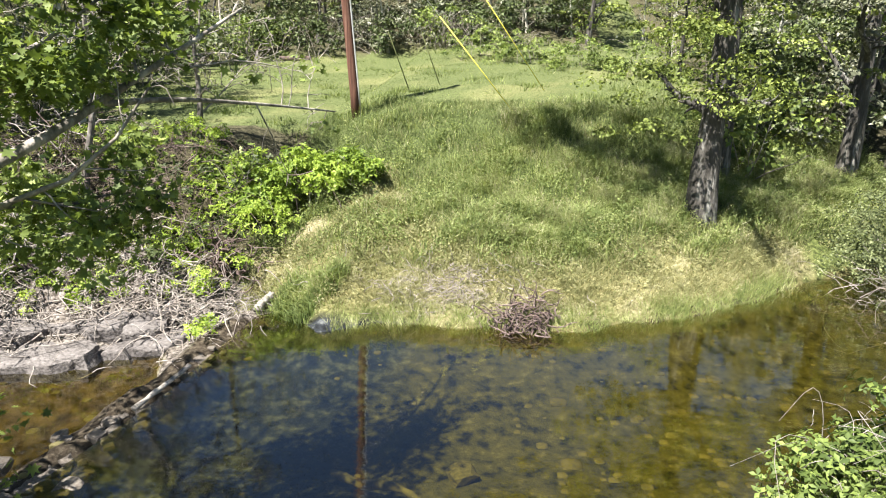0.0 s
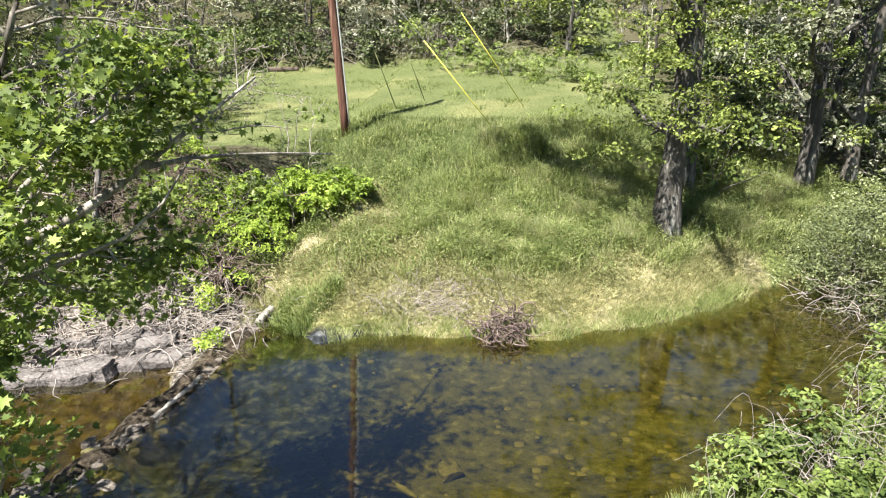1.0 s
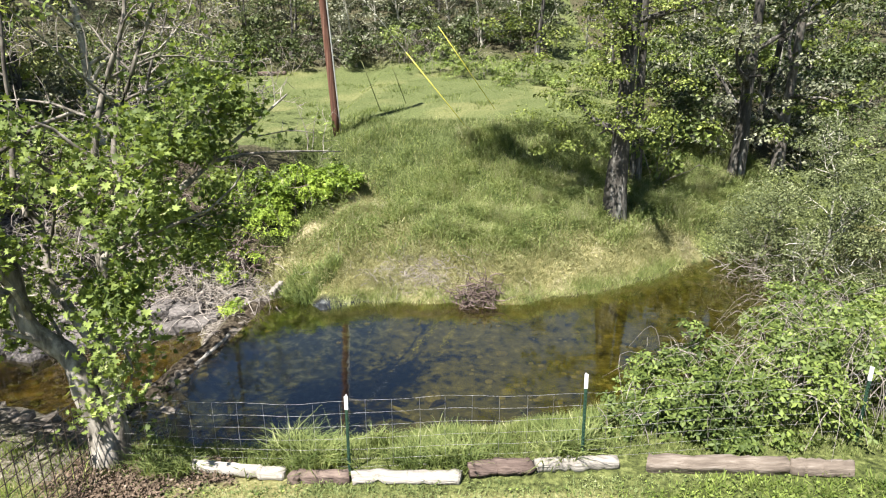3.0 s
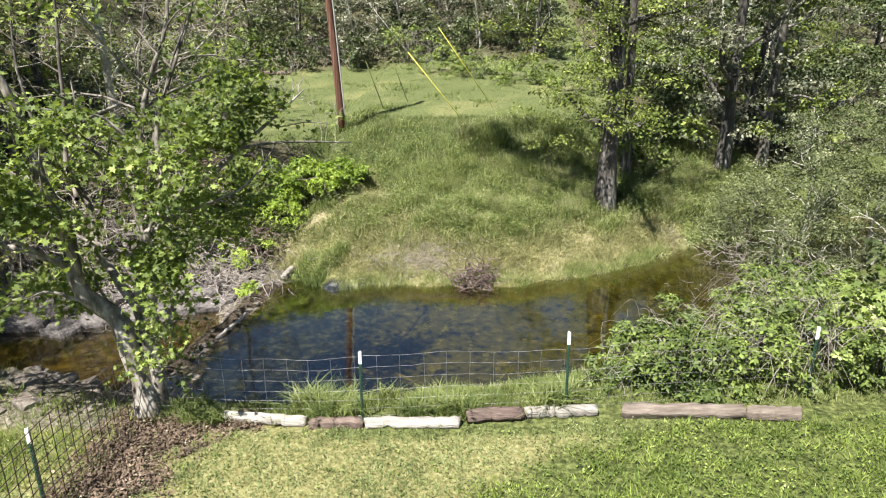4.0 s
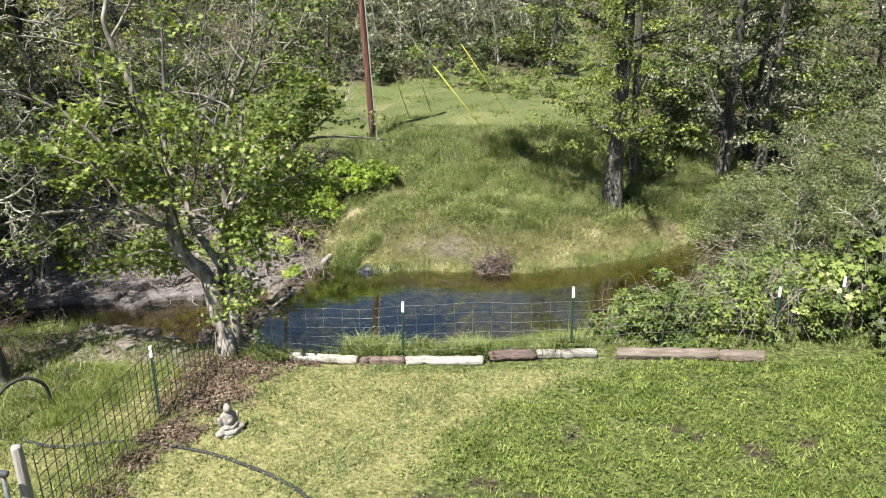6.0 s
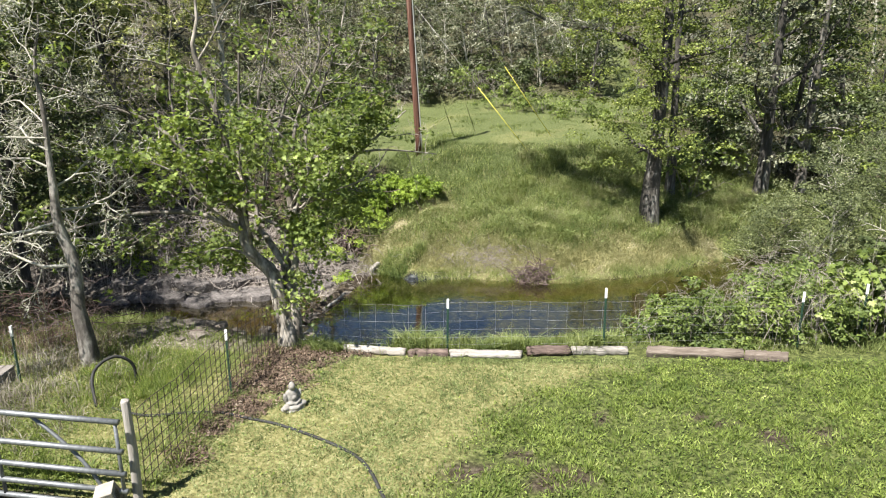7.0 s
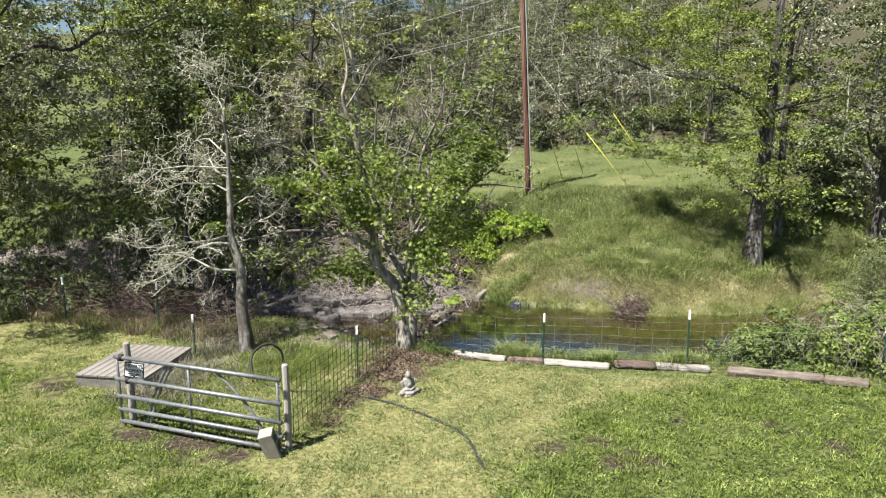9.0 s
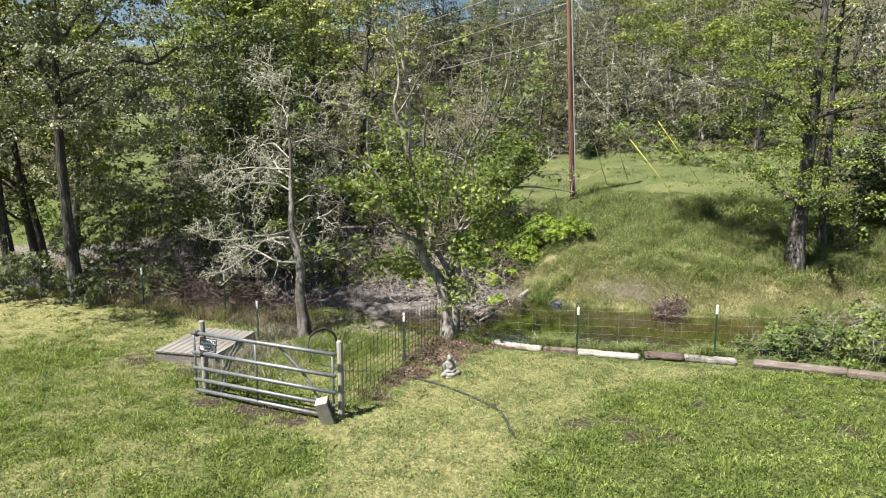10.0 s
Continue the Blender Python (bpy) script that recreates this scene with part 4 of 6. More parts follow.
def woods():
    rng = np.random.default_rng(33)
    trees = [
        leafy_tree("woodland_tree", 41, 10, 0.16, 2.9, M_OAK, 0.155, 58, 52, M_OAKBARK, "woodland oak with yellow-green spring leaves", 0.15, clump_r=0.5),
        leafy_tree("woodland_tree", 42, 9, 0.15, 2.8, M_DARK, 0.155, 62, 50, M_OAKBARK, "dark evergreen woodland tree", 0.05, clump_r=0.5),
        leafy_tree("woodland_tree", 43, 9, 0.14, 2.7, M_GREY, 0.15, 56, 50, M_LICHEN, "grey-green lichened woodland tree", 0.06, levels=2, count=9, clump_r=0.48),
        leafy_tree("woodland_tree", 44, 11, 0.13, 2.4, M_SPRING, 0.15, 56, 48, M_LICHEN, "slim woodland tree in new leaf", 0.12, clump_r=0.46),
        leafy_tree("woodland_tree", 45, 8, 0.12, 2.5, M_GREY, 0.13, 20, 40, M_LICHEN, "half-bare grey woodland tree", 0.12, levels=2, count=16, clump_r=0.4),
    ]
    for k in trees:
        tagged(k, group="trees of the woods")
    spots = scatter(rng, 12, (-10, 9, 33, 38), wooded, 3.0) + scatter(rng, 50, (-26, 28, 10, 44), lambda x, y: wooded(x, y) and not (-10 < x < 9 and y < 42), 2.6) + scatter(rng, 24, (-50, 42, 44, 70), lambda x, y: not open_hill(x, y) and not -19 < x < 9, 4.4)
    plant(trees, [0.12, 0.2, 0.34, 0.08, 0.26], spots, rng, [0.24, 0.24, 0.22, 0.09, 0.21], True)


def hillside():
    """Low dense trees that clothe the slope behind the field."""
    rng = np.random.default_rng(34)

    def small_tree(seed, mat, bark, n, leaf, label):
        r2 = np.random.default_rng(seed)
        top = empty("hillside_tree")
        t = limbs(wander((0, 0, -0.3), (0, 0, 1), 5.2, 7, r2, 0.06), 0.09, 0.02, r2, 1, 9, 0.9, 0.4, 0.05, 0.15, 0.2)[0]
        part("trunk", limb_mesh("hillside_trunk", t[:1]), bark, top)
        tagged(part("branching", limb_mesh("hillside_limbs", [(p, np.maximum(q, 0.014), 3) for p, q, s in t[1:]]), bark, top), kind="stuff")
        k = 36
        z = r2.uniform(0.02, 1, k)
        a, w = r2.uniform(0, 6.28, k), 1.75 * np.sqrt(np.clip(1 - (2 * z - 0.75) ** 2 / 1.7, 0.05, 1)) * r2.uniform(0.35, 1, k) ** 0.5
        at = np.stack([np.cos(a) * w, np.sin(a) * w, 0.3 + 5.0 * z], 1)
        p, way = puffs(at, 0.46, n, r2, 0.7)
        ok = p[:, 2] > 0.05
        v, f = leaves(p[ok], leaf, r2, DIAMOND, 0.5, 0.0, way[ok])
        tagged(part("crown", raw_mesh("hillside_crown", v, f), mat, top), kind="stuff")
        return tagged(top, label, "tree", "low trees on the hillside")

    kinds = [
        small_tree(1, M_GREY, M_LICHEN, 54, 0.15, "low grey-green evergreen tree on the wooded slope"),
        small_tree(2, M_GREY, M_OAKBARK, 56, 0.145, "low pale-leaved tree on the wooded slope"),
        small_tree(3, M_DARK, M_OAKBARK, 50, 0.16, "low dark evergreen tree on the wooded slope"),
        small_tree(4, M_OAK, M_LICHEN, 54, 0.15, "low yellow-green oak on the wooded slope"),
        small_tree(5, M_SPRING, M_LICHEN, 22, 0.13, "half-bare lichened tree on the wooded slope"),
    ]
    spots = [(x, y, 0) for x, y in scatter(rng, 105, (-19, 9.5, 32.5, 64), wooded, 2.0) + scatter(rng, 34, (-19, 10, 64, 71), lambda x, y: not open_hill(x, y), 1.7) + scatter(rng, 34, (-26, 10, 72, 80), lambda x, y: not open_hill(x, y), 2.0)]
    spots += [(x, y, 1) for x, y in scatter(rng, 34, (-48, -19, 12, 60), lambda x, y: not open_hill(x, y), 3.0) + scatter(rng, 14, (12, 40, 30, 60), wooded, 3.4)]
    first = set()
    for x, y, big in spots:
        i = int(rng.choice(5, p=[0.36, 0.34, 0.14, 0.06, 0.10]))
        room = 0.2 * rng.uniform(-1, 1) - 0.85 + 0.35 * (y - 7) - ground_at(x, y)
        h = 1.9 if big else max(0.6, min(1.25, room / 5.3))
        w = rng.uniform(0.85, 1.2) * (1.6 if big else 1.0)
        m = Matrix.LocRotScale((x, y, ground_at(x, y) - 0.1), Euler((0, 0, rng.uniform(0, 6.28))), (w, w, h))
        if i in first:
            copy_thing(kinds[i], m)
        else:
            first.add(i)
            kinds[i].matrix_world = m


hillside()

woods()


# ---- bushes and brambles ----
def bush(name, seed, mounds, n_leaf, leaf_size, mat, canes, cane_mat, label, category="bush", shape=TRIPLE, inner=0.35, kind="", bare=0.0):
    """Mounds: (x, y, z of the middle, radii). Arching canes with a coat of leaves."""
    rng = np.random.default_rng(seed)
    top = empty(name)
    vol = np.array([m[3] * m[4] for m in mounds])
    each = 22
    k = max(8, n_leaf // each)
    mm = np.array(mounds)[rng.choice(len(mounds), k, p=vol / vol.sum())]
    d = rng.normal(size=(k, 3))
    d[:, 2] = np.abs(d[:, 2]) - 0.25
    d /= np.linalg.norm(d, axis=1, keepdims=True)
    swell = 1 + 0.18 * np.sin(d[:, 0] * 7 + mm[:, 0] * 3) * np.sin(d[:, 1] * 6 + mm[:, 1]) + 0.12 * np.sin(d[:, 2] * 9 + d[:, 0] * 5)
    at = mm[:, :3] + d * mm[:, 3:6] * (swell * (1 - inner * rng.random(k) ** 1.6))[:, None]
    if bare:
        at = at[ripple(at[:, 0] + 0.5 * at[:, 2], at[:, 1] - 0.6 * at[:, 2], 2.6, seed) + 0.25 * rng.normal(size=len(at)) > bare - 0.6]
    c, way = puffs(at, leaf_size * 1.9, each, rng, 0.75)
    g = height(c[:, 0], c[:, 1])
    c[:, 2] = np.maximum(c[:, 2], g + 0.03 + 0.1 * rng.random(len(c)))
    v, f = leaves(c, leaf_size, rng, shape, 0.7, 0.0, way)
    tagged(part("foliage", raw_mesh(name + "_foliage", v, f), mat, top), kind="stuff")
    tubes = []
    for _ in range(canes):
        m = np.array(mounds[rng.choice(len(mounds), p=vol / vol.sum())])
        a = m[:2] + rng.normal(size=2) * m[3:5] * 0.45
        b = m[:2] + rng.normal(size=2) * m[3:5] * 0.75
        za, zb = ground_at(*a), ground_at(*b)
        topz = m[2] + m[5] * rng.uniform(0.45, 1.02)
        mid = (a + b) / 2 + rng.normal(size=2) * 0.15
        line = smooth_line([(*a, za - 0.05), (*(a * 0.7 + mid * 0.3), za + (topz - za) * 0.7), (*mid, topz), (*(b * 0.75 + mid * 0.25), max(zb, topz - m[5] * rng.uniform(0.2, 0.9)))], 3)
        tubes.append((line, np.linspace(0.006, 0.002, len(line)), 3))
    if tubes:
        tagged(part("cane_tangle", limb_mesh(name + "_canes", tubes), cane_mat, top), kind="stuff")
    return tagged(top, label, category, kind=kind)


bush("bramble_thicket", 51, [(5.5, 2.95, 0.05, 0.45, 0.4, 0.5), (6.3, 3.0, 0.15, 0.75, 0.6, 0.72), (7.2, 3.0, 0.3, 0.85, 0.75, 0.9), (8.2, 3.1, 0.45, 0.9, 0.85, 0.98), (6.6, 4.2, -0.1, 1.0, 0.7, 0.75), (8.2, 4.6, 0.2, 1.0, 0.9, 0.9), (9.2, 5.9, -0.4, 1.2, 1.2, 0.9), (10.2, 7.4, -0.5, 1.0, 0.9, 0.9)], 16000, 0.1, M_BRAMBLE, 330, M_TWIG, "bramble thicket with bright leaves over grey dead canes", "bramble", inner=0.45, bare=0.5)
bush("leafy_bush", 52, [(9.3, 3.1, 0.7, 0.7, 0.65, 0.9), (10.2, 3.2, 0.9, 0.8, 0.8, 1.1)], 2000, 0.13, M_BRAMBLE, 40, M_TWIG, "broad-leaved green bush beside the lawn", "bush", MAPLE, 0.5)
bush("dark_bush", 152, [(9.9, 2.35, 0.45, 0.6, 0.55, 0.8), (10.7, 2.2, 0.8, 0.9, 0.8, 1.4), (11.0, 4.4, 0.8, 1.2, 1.2, 1.4), (12.2, 2.6, 0.8, 1.1, 1.0, 1.4)], 5200, 0.13, M_DARK, 50, M_TWIG, "dark broad-leaved bush at the lawn's edge", "bush", MAPLE, 0.5)
for i, (x, y, tall, w) in enumerate([(11.3, 10.5, 3.4, 1.6), (12.6, 11.6, 4.4, 1.9), (10.9, 12.0, 2.4, 1.2), (13.6, 10.0, 4.8, 2.0), (12.4, 8.8, 3.2, 1.6), (14.6, 12.4, 5.4, 2.1)]):
    t = leafy_tree("willow_shrub", 530 + i, tall, 0.05, w, M_WILLOW, 0.055, 84, 110, M_LICHEN, "grey-green willow shrub overhanging the creek", 0.06, (0.05, -0.05), 2, 12, 0.26, 0.12)
    t["category"], t["group"] = "shrub", "willow shrubs by the creek"
    t.matrix_world = pose(x, y, ground_at(x, y))
bush("bank_bush", 54, [(-0.9, 12.7, 0.75, 1.0, 0.7, 0.65), (-1.9, 12.2, 0.5, 0.9, 0.8, 0.85), (-0.1, 13.1, 0.9, 0.7, 0.5, 0.45)], 5600, 0.11, M_LIME, 40, M_TWIG, "bright green bush on the bank's brow", "bush")
bush("bank_brambles", 55, [(-3.3, 10.9, 0.2, 1.3, 1.0, 1.1), (-4.8, 10.6, 0.2, 1.4, 1.0, 1.3), (-2.6, 12.2, 0.9, 1.2, 0.9, 0.9), (-6.5, 10.3, 0.3, 1.5, 1.1, 1.4), (-8.4, 10.0, 0.4, 1.6, 1.2, 1.5), (-4.0, 12.4, 1.0, 1.5, 1.2, 1.0), (-3.6, 9.9, -0.5, 1.0, 0.6, 0.7), (-5.4, 9.5, -0.6, 1.2, 0.6, 0.8), (-7.4, 9.0, -0.6, 1.2, 0.7, 0.9), (-9.4, 8.6, -0.6, 1.3, 0.8, 1.1), (-3.1, 9.7, -0.35, 0.8, 0.5, 0.6), (-4.4, 9.3, -0.4, 0.9, 0.5, 0.7), (-6.3, 8.7, -0.5, 0.9, 0.5, 0.7), (-2.3, 10.6, 0.0, 0.7, 0.5, 0.6)], 12000, 0.09, M_DARK, 620, M_REDTWIG, "dark tangled brambles on the steep bank", "bramble", bare=0.75)
bush("green_undergrowth", 56, [(-2.2, 10.2, -0.4, 0.8, 0.5, 0.5), (-2.9, 9.9, -0.5, 0.7, 0.5, 0.6), (-5.9, 9.0, -0.7, 0.9, 0.6, 0.6), (-1.4, 11.2, 0.2, 0.6, 0.6, 0.4), (-3.6, 9.2, -0.8, 0.5, 0.35, 0.4), (-4.6, 8.9, -0.8, 0.5, 0.35, 0.5), (-1.5, 8.4, -0.85, 0.25, 0.35, 0.3), (-7.0, 8.4, -0.8, 0.7, 0.4, 0.5), (-1.9, 9.6, -0.6, 0.4, 0.3, 0.35), (-1.7, 11.9, 0.4, 0.7, 0.5, 0.5), (-2.4, 11.2, 0.2, 0.6, 0.5, 0.5), (-3.4, 12.9, 1.6, 0.8, 0.6, 0.5), (-5.6, 12.2, 1.5, 0.9, 0.7, 0.6)], 6500, 0.08, M_LIME, 30, M_TWIG, "low green undergrowth above the gravel", "bush")
# Dark leaves on these two stand in for the shade under the trees.
bush("shaded_undergrowth", 57, [(-10.5, 8.6, -0.2, 1.8, 1.2, 1.3), (-12.6, 8.4, 0.0, 1.8, 1.4, 1.6), (-15, 8.6, 0.3, 2.2, 1.5, 2.0), (-18, 9.6, 0.8, 2.5, 2.0, 2.4), (-14, 11.5, 1.2, 2.5, 2.0, 2.0), (-9.0, 3.9, -0.3, 1.6, 0.6, 0.8), (-11.6, 4.0, -0.1, 1.6, 0.8, 1.0), (-14, 4.0, 0.2, 1.6, 1.0, 1.2)], 9000, 0.11, M_DARK, 120, M_TWIG, "undergrowth beyond the creek, leaf colour darkened for tree shade", "bush")
bush("shaded_undergrowth", 257, [(-7.6, 3.5, -0.1, 0.7, 0.5, 0.7), (-8.8, 3.5, 0.0, 0.9, 0.6, 0.9), (-10.2, 3.3, 0.1, 0.9, 0.7, 1.0), (-11.6, 3.2, 0.2, 1.0, 0.8, 1.1)], 6500, 0.09, M_DARK, 80, M_REDTWIG, "undergrowth behind the rusty netting, leaf colour darkened for shade", "bush", inner=0.5)
bush("shaded_undergrowth", 157, [(-6.6, 8.5, -0.1, 0.9, 0.6, 0.9), (-8.0, 8.1, 0.0, 1.1, 0.7, 1.1), (-5.4, 9.4, 0.2, 0.9, 0.6, 0.9), (-9.6, 7.8, 0.0, 1.0, 0.6, 1.1)], 2800, 0.085, M_SPRING, 160, M_TWIG, "half-bare leafy thicket hanging over the creek", "bush", inner=0.6, bare=0.4)
bush("wood_edge_brush", 58, [(4.6, 27.8, 2.8, 1.8, 1.2, 1.1), (2.6, 29.5, 3.0, 1.6, 1.2, 1.3), (6.4, 26.0, 2.6, 1.5, 1.2, 1.0), (8.6, 24.0, 2.4, 1.6, 1.4, 1.4)], 5600, 0.13, M_BRAMBLE, 60, M_TWIG, "green brambles at the edge of the woods", "bramble", bare=0.4, inner=0.5)
bush("wood_edge_brush", 59, [(-4.0, 33.6, 3.3, 2.0, 1.3, 1.5), (-8.0, 33.8, 3.3, 2.2, 1.3, 1.4), (-12, 33, 3.3, 2.2, 1.5, 1.8), (0.5, 33.5, 3.4, 2.0, 1.3, 1.6)], 5200, 0.14, M_GREY, 420, M_TWIG, "pale scrub with dead stems at the wood's edge", "scrub", bare=0.7, inner=0.6)
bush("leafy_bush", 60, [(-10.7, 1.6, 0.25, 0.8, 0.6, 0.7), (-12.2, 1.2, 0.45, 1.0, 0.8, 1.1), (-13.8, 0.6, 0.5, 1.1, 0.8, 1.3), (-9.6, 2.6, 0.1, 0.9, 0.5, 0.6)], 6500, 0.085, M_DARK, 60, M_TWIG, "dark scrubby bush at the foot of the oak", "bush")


def undergrowth():
    rng = np.random.default_rng(35)

    def shrub(seed, mat, leaf, n, label):
        top = empty("woodland_shrub")
        r2 = np.random.default_rng(seed)
        t = []
        for _ in range(5):
            way = (*(r2.normal(size=2) * 0.5), 1.0)
            t += limbs(wander((0, 0, -0.1), way, 1.9, 5, r2, 0.15), 0.02, 0.006, r2, 1, 3, 0.8, 0.5)[0]
        tagged(part("stem_tangle", limb_mesh("shrub_stems", t), M_TWIG, top), kind="stuff")
        d = r2.normal(size=(26, 3)) * (0.75, 0.75, 0.55) + (0, 0, 1.1)
        p, way = puffs(d, 0.42, n, r2, 0.7)
        ok = p[:, 2] > 0.05
        v, f = leaves(p[ok], leaf, r2, DIAMOND, 0.5, 0.0, way[ok])
        tagged(part("foliage", raw_mesh("shrub_leaves", v, f), mat, top), kind="stuff")
        return tagged(top, label, "shrub", "shrubs of the woods")

    kinds = [shrub(1, M_DARK, 0.19, 38, "dark leafy shrub under the trees"), shrub(2, M_GREY, 0.17, 40, "grey-green shrub under the trees"), shrub(3, M_BRAMBLE, 0.17, 40, "bright green shrub under the trees")]

    def rim(x, y):
        if x < -8 and 43.5 < math.degrees(math.atan2(4 - x, y + 11)) < 48:
            return False
        s = y - np.interp(x, FAR[:, 0], FAR[:, 1])
        if -9 < x < 8:
            return 23.5 < s < 28
        if x >= 8:
            return 3.0 < s < 20 and x > 9.0 + 0.2 * max(0, y - 16)
        return 0.8 < s < 9 and x < -5.5

    plant(kinds, [0.4, 0.35, 0.25], scatter(rng, 74, (-24, 24, 7, 40), rim, 1.6) + scatter(rng, 16, (-12.5, -8.5, 15, 33), lambda x, y: not open_hill(x, y), 1.6), rng)


undergrowth()


# ---- brush heaps and driftwood ----
def heap(name, seed, centre, size, count, mat, label, length=0.6, r=0.008):
    rng = np.random.default_rng(seed)
    tubes = []
    for _ in range(count):
        p = np.array(centre[:2]) + rng.normal(size=2) * np.array(size[:2]) * 0.5
        z = ground_at(*p) + abs(rng.normal()) * size[2] * 0.55
        way = rng.normal(size=3) * (1, 1, 0.45)
        line = wander((*p, z), way, length * rng.uniform(0.4, 1.3), 5, rng, 0.35, -0.02)
        line[:, 2] = np.maximum(line[:, 2], height(line[:, 0], line[:, 1]) + 0.01)
        tubes.append((line, np.linspace(r * rng.uniform(0.7, 2.0), r * 0.4, 6), 4))
    ob = part(name, limb_mesh(name, tubes), mat)
    return tagged(ob, label, "brush pile", kind="stuff")


heap("brush_pile", 71, (3.65, 9.15), (0.55, 0.34, 0.28), 220, M_REDTWIG, "tangled reddish roots and twigs on the far bank", 0.45, 0.011)
heap("brush_pile", 72, (-1.7, 10.3), (0.5, 0.4, 0.4), 90, M_REDTWIG, "uprooted stump and twigs at the sill's end", 0.5, 0.014)
heap("brush_pile", 73, (-2.4, 9.3), (1.4, 0.8, 0.35), 420, M_TWIG, "grey dead twigs over the gravel bank", 0.8)
heap("brush_pile", 74, (-5.2, 8.3), (2.4, 0.6, 0.3), 300, M_TWIG, "bleached flood twigs along the water", 0.9)
heap("brush_pile", 174, (-6.2, 9.0), (2.6, 0.8, 1.3), 320, M_TWIG, "pale dead branches caught on the far bank", 1.2, 0.008)
heap("brush_pile", 75, (-7.8, 2.6), (3.6, 0.4, 0.7), 620, M_REDTWIG, "reddish dead canes heaped behind the wire fence", 0.8, 0.006)
heap("brush_pile", 76, (-4.2, 11.0), (3.0, 1.0, 0.9), 200, M_REDTWIG, "dead canes on the bank", 1.1, 0.007)
heap("brush_pile", 77, (6.9, 4.0), (0.9, 0.5, 0.8), 300, M_TWIG, "dead bramble canes above the water", 0.26, 0.0026)
heap("brush_pile", 78, (10.4, 10.6), (1.0, 0.9, 1.0), 150, M_TWIG, "bare willow twigs hanging to the water", 0.9, 0.0045)
heap("brush_pile", 79, (2.4, 9.75), (1.7, 0.6, 0.12), 420, M_TWIG, "flattened dead stems on the far shore", 0.35, 0.005)


def rock_mesh(seed, rough=0.22):
    rng = np.random.default_rng(seed)
    bm = bmesh.new()
    bmesh.ops.create_icosphere(bm, subdivisions=2, radius=1.0)
    o = Vector(rng.uniform(0, 50, 3))
    for v in bm.verts:
        v.co *= 1 + rough * noise.noise(v.co * 1.3 + o) * 2 + 0.1 * noise.noise(v.co * 4 + o)
        v.co = Vector([math.copysign(min(abs(q), 0.72 + 0.12 * noise.noise(o)), q) for q in v.co])
    me = bpy.data.meshes.new("rock")
    bm.to_mesh(me)
    bm.free()
    return me


ROCKS = [rock_mesh(i) for i in range(6)]
RUBBLE = [rock_mesh(i + 10, 0.3) for i in range(6)]
for me in RUBBLE:
    me.materials.append(M_RUBBLE)
for me in ROCKS:
    me.materials.append(M_STONE)


def rock(x, y, size, flat, rng, i, label, group):
    ob = part("rock", ROCKS[i % 6], None)
    sx, sy = size * rng.uniform(0.8, 1.3), size * rng.uniform(0.7, 1.1)
    ob.matrix_world = Matrix.LocRotScale((x, y, ground_at(x, y) + 0.05 * size * flat), Euler((0, 0, rng.uniform(0, 6.28))), (sx, sy, size * flat))
    return tagged(ob, label, "rock", group)


rng = np.random.default_rng(81)
for i in range(14):
    x = rng.uniform(-7.5, -1.9)
    y = np.interp(x, FAR[:, 0], FAR[:, 1]) + rng.uniform(-0.1, 0.8)
    rock(x, y, rng.uniform(0.06, 0.17), rng.uniform(0.25, 0.4), rng, i, "pale grey boulder on the gravel bank", "rocks on the gravel bank")


def slab_mesh(seed):
    """A broken slab of bedrock: a crooked outline, a cracked flat top and rough sides."""
    r2 = np.random.default_rng(seed)
    bm = bmesh.new()
    n = 9
    ang = np.sort((np.arange(n) + r2.uniform(-0.3, 0.3, n)) * 2 * np.pi / n)
    rad = r2.uniform(0.75, 1.1, n)
    base = [bm.verts.new((math.cos(a) * q * 1.12, math.sin(a) * q * 1.12, -1)) for a, q in zip(ang, rad)]
    head = [bm.verts.new((math.cos(a) * q, math.sin(a) * q, r2.uniform(-0.12, 0.12))) for a, q in zip(ang, rad)]
    bm.faces.new(head)
    for i in range(n):
        bm.faces.new((base[i], base[(i + 1) % n], head[(i + 1) % n], head[i]))
    bmesh.ops.bevel(bm, geom=[e for e in bm.edges if e.verts[0] in head and e.verts[1] in head], offset=0.09, segments=2, affect="EDGES", profile=0.6)
    bmesh.ops.triangulate(bm, faces=bm.faces[:])
    bmesh.ops.subdivide_edges(bm, edges=bm.edges[:], cuts=2, use_grid_fill=True)
    o = Vector(r2.uniform(0, 40, 3))
    for v in bm.verts:
        v.co += Vector((noise.noise(v.co * 2 + o), noise.noise(v.co * 2 - o), 0.8 * noise.noise(v.co * 3 + o * 2))) * 0.13
    me = bpy.data.meshes.new("slab")
    bm.to_mesh(me)
    bm.free()
    me.materials.append(M_LEDGE)
    return me


SLABS = [slab_mesh(i) for i in range(5)]
r_slab = np.random.default_rng(83)
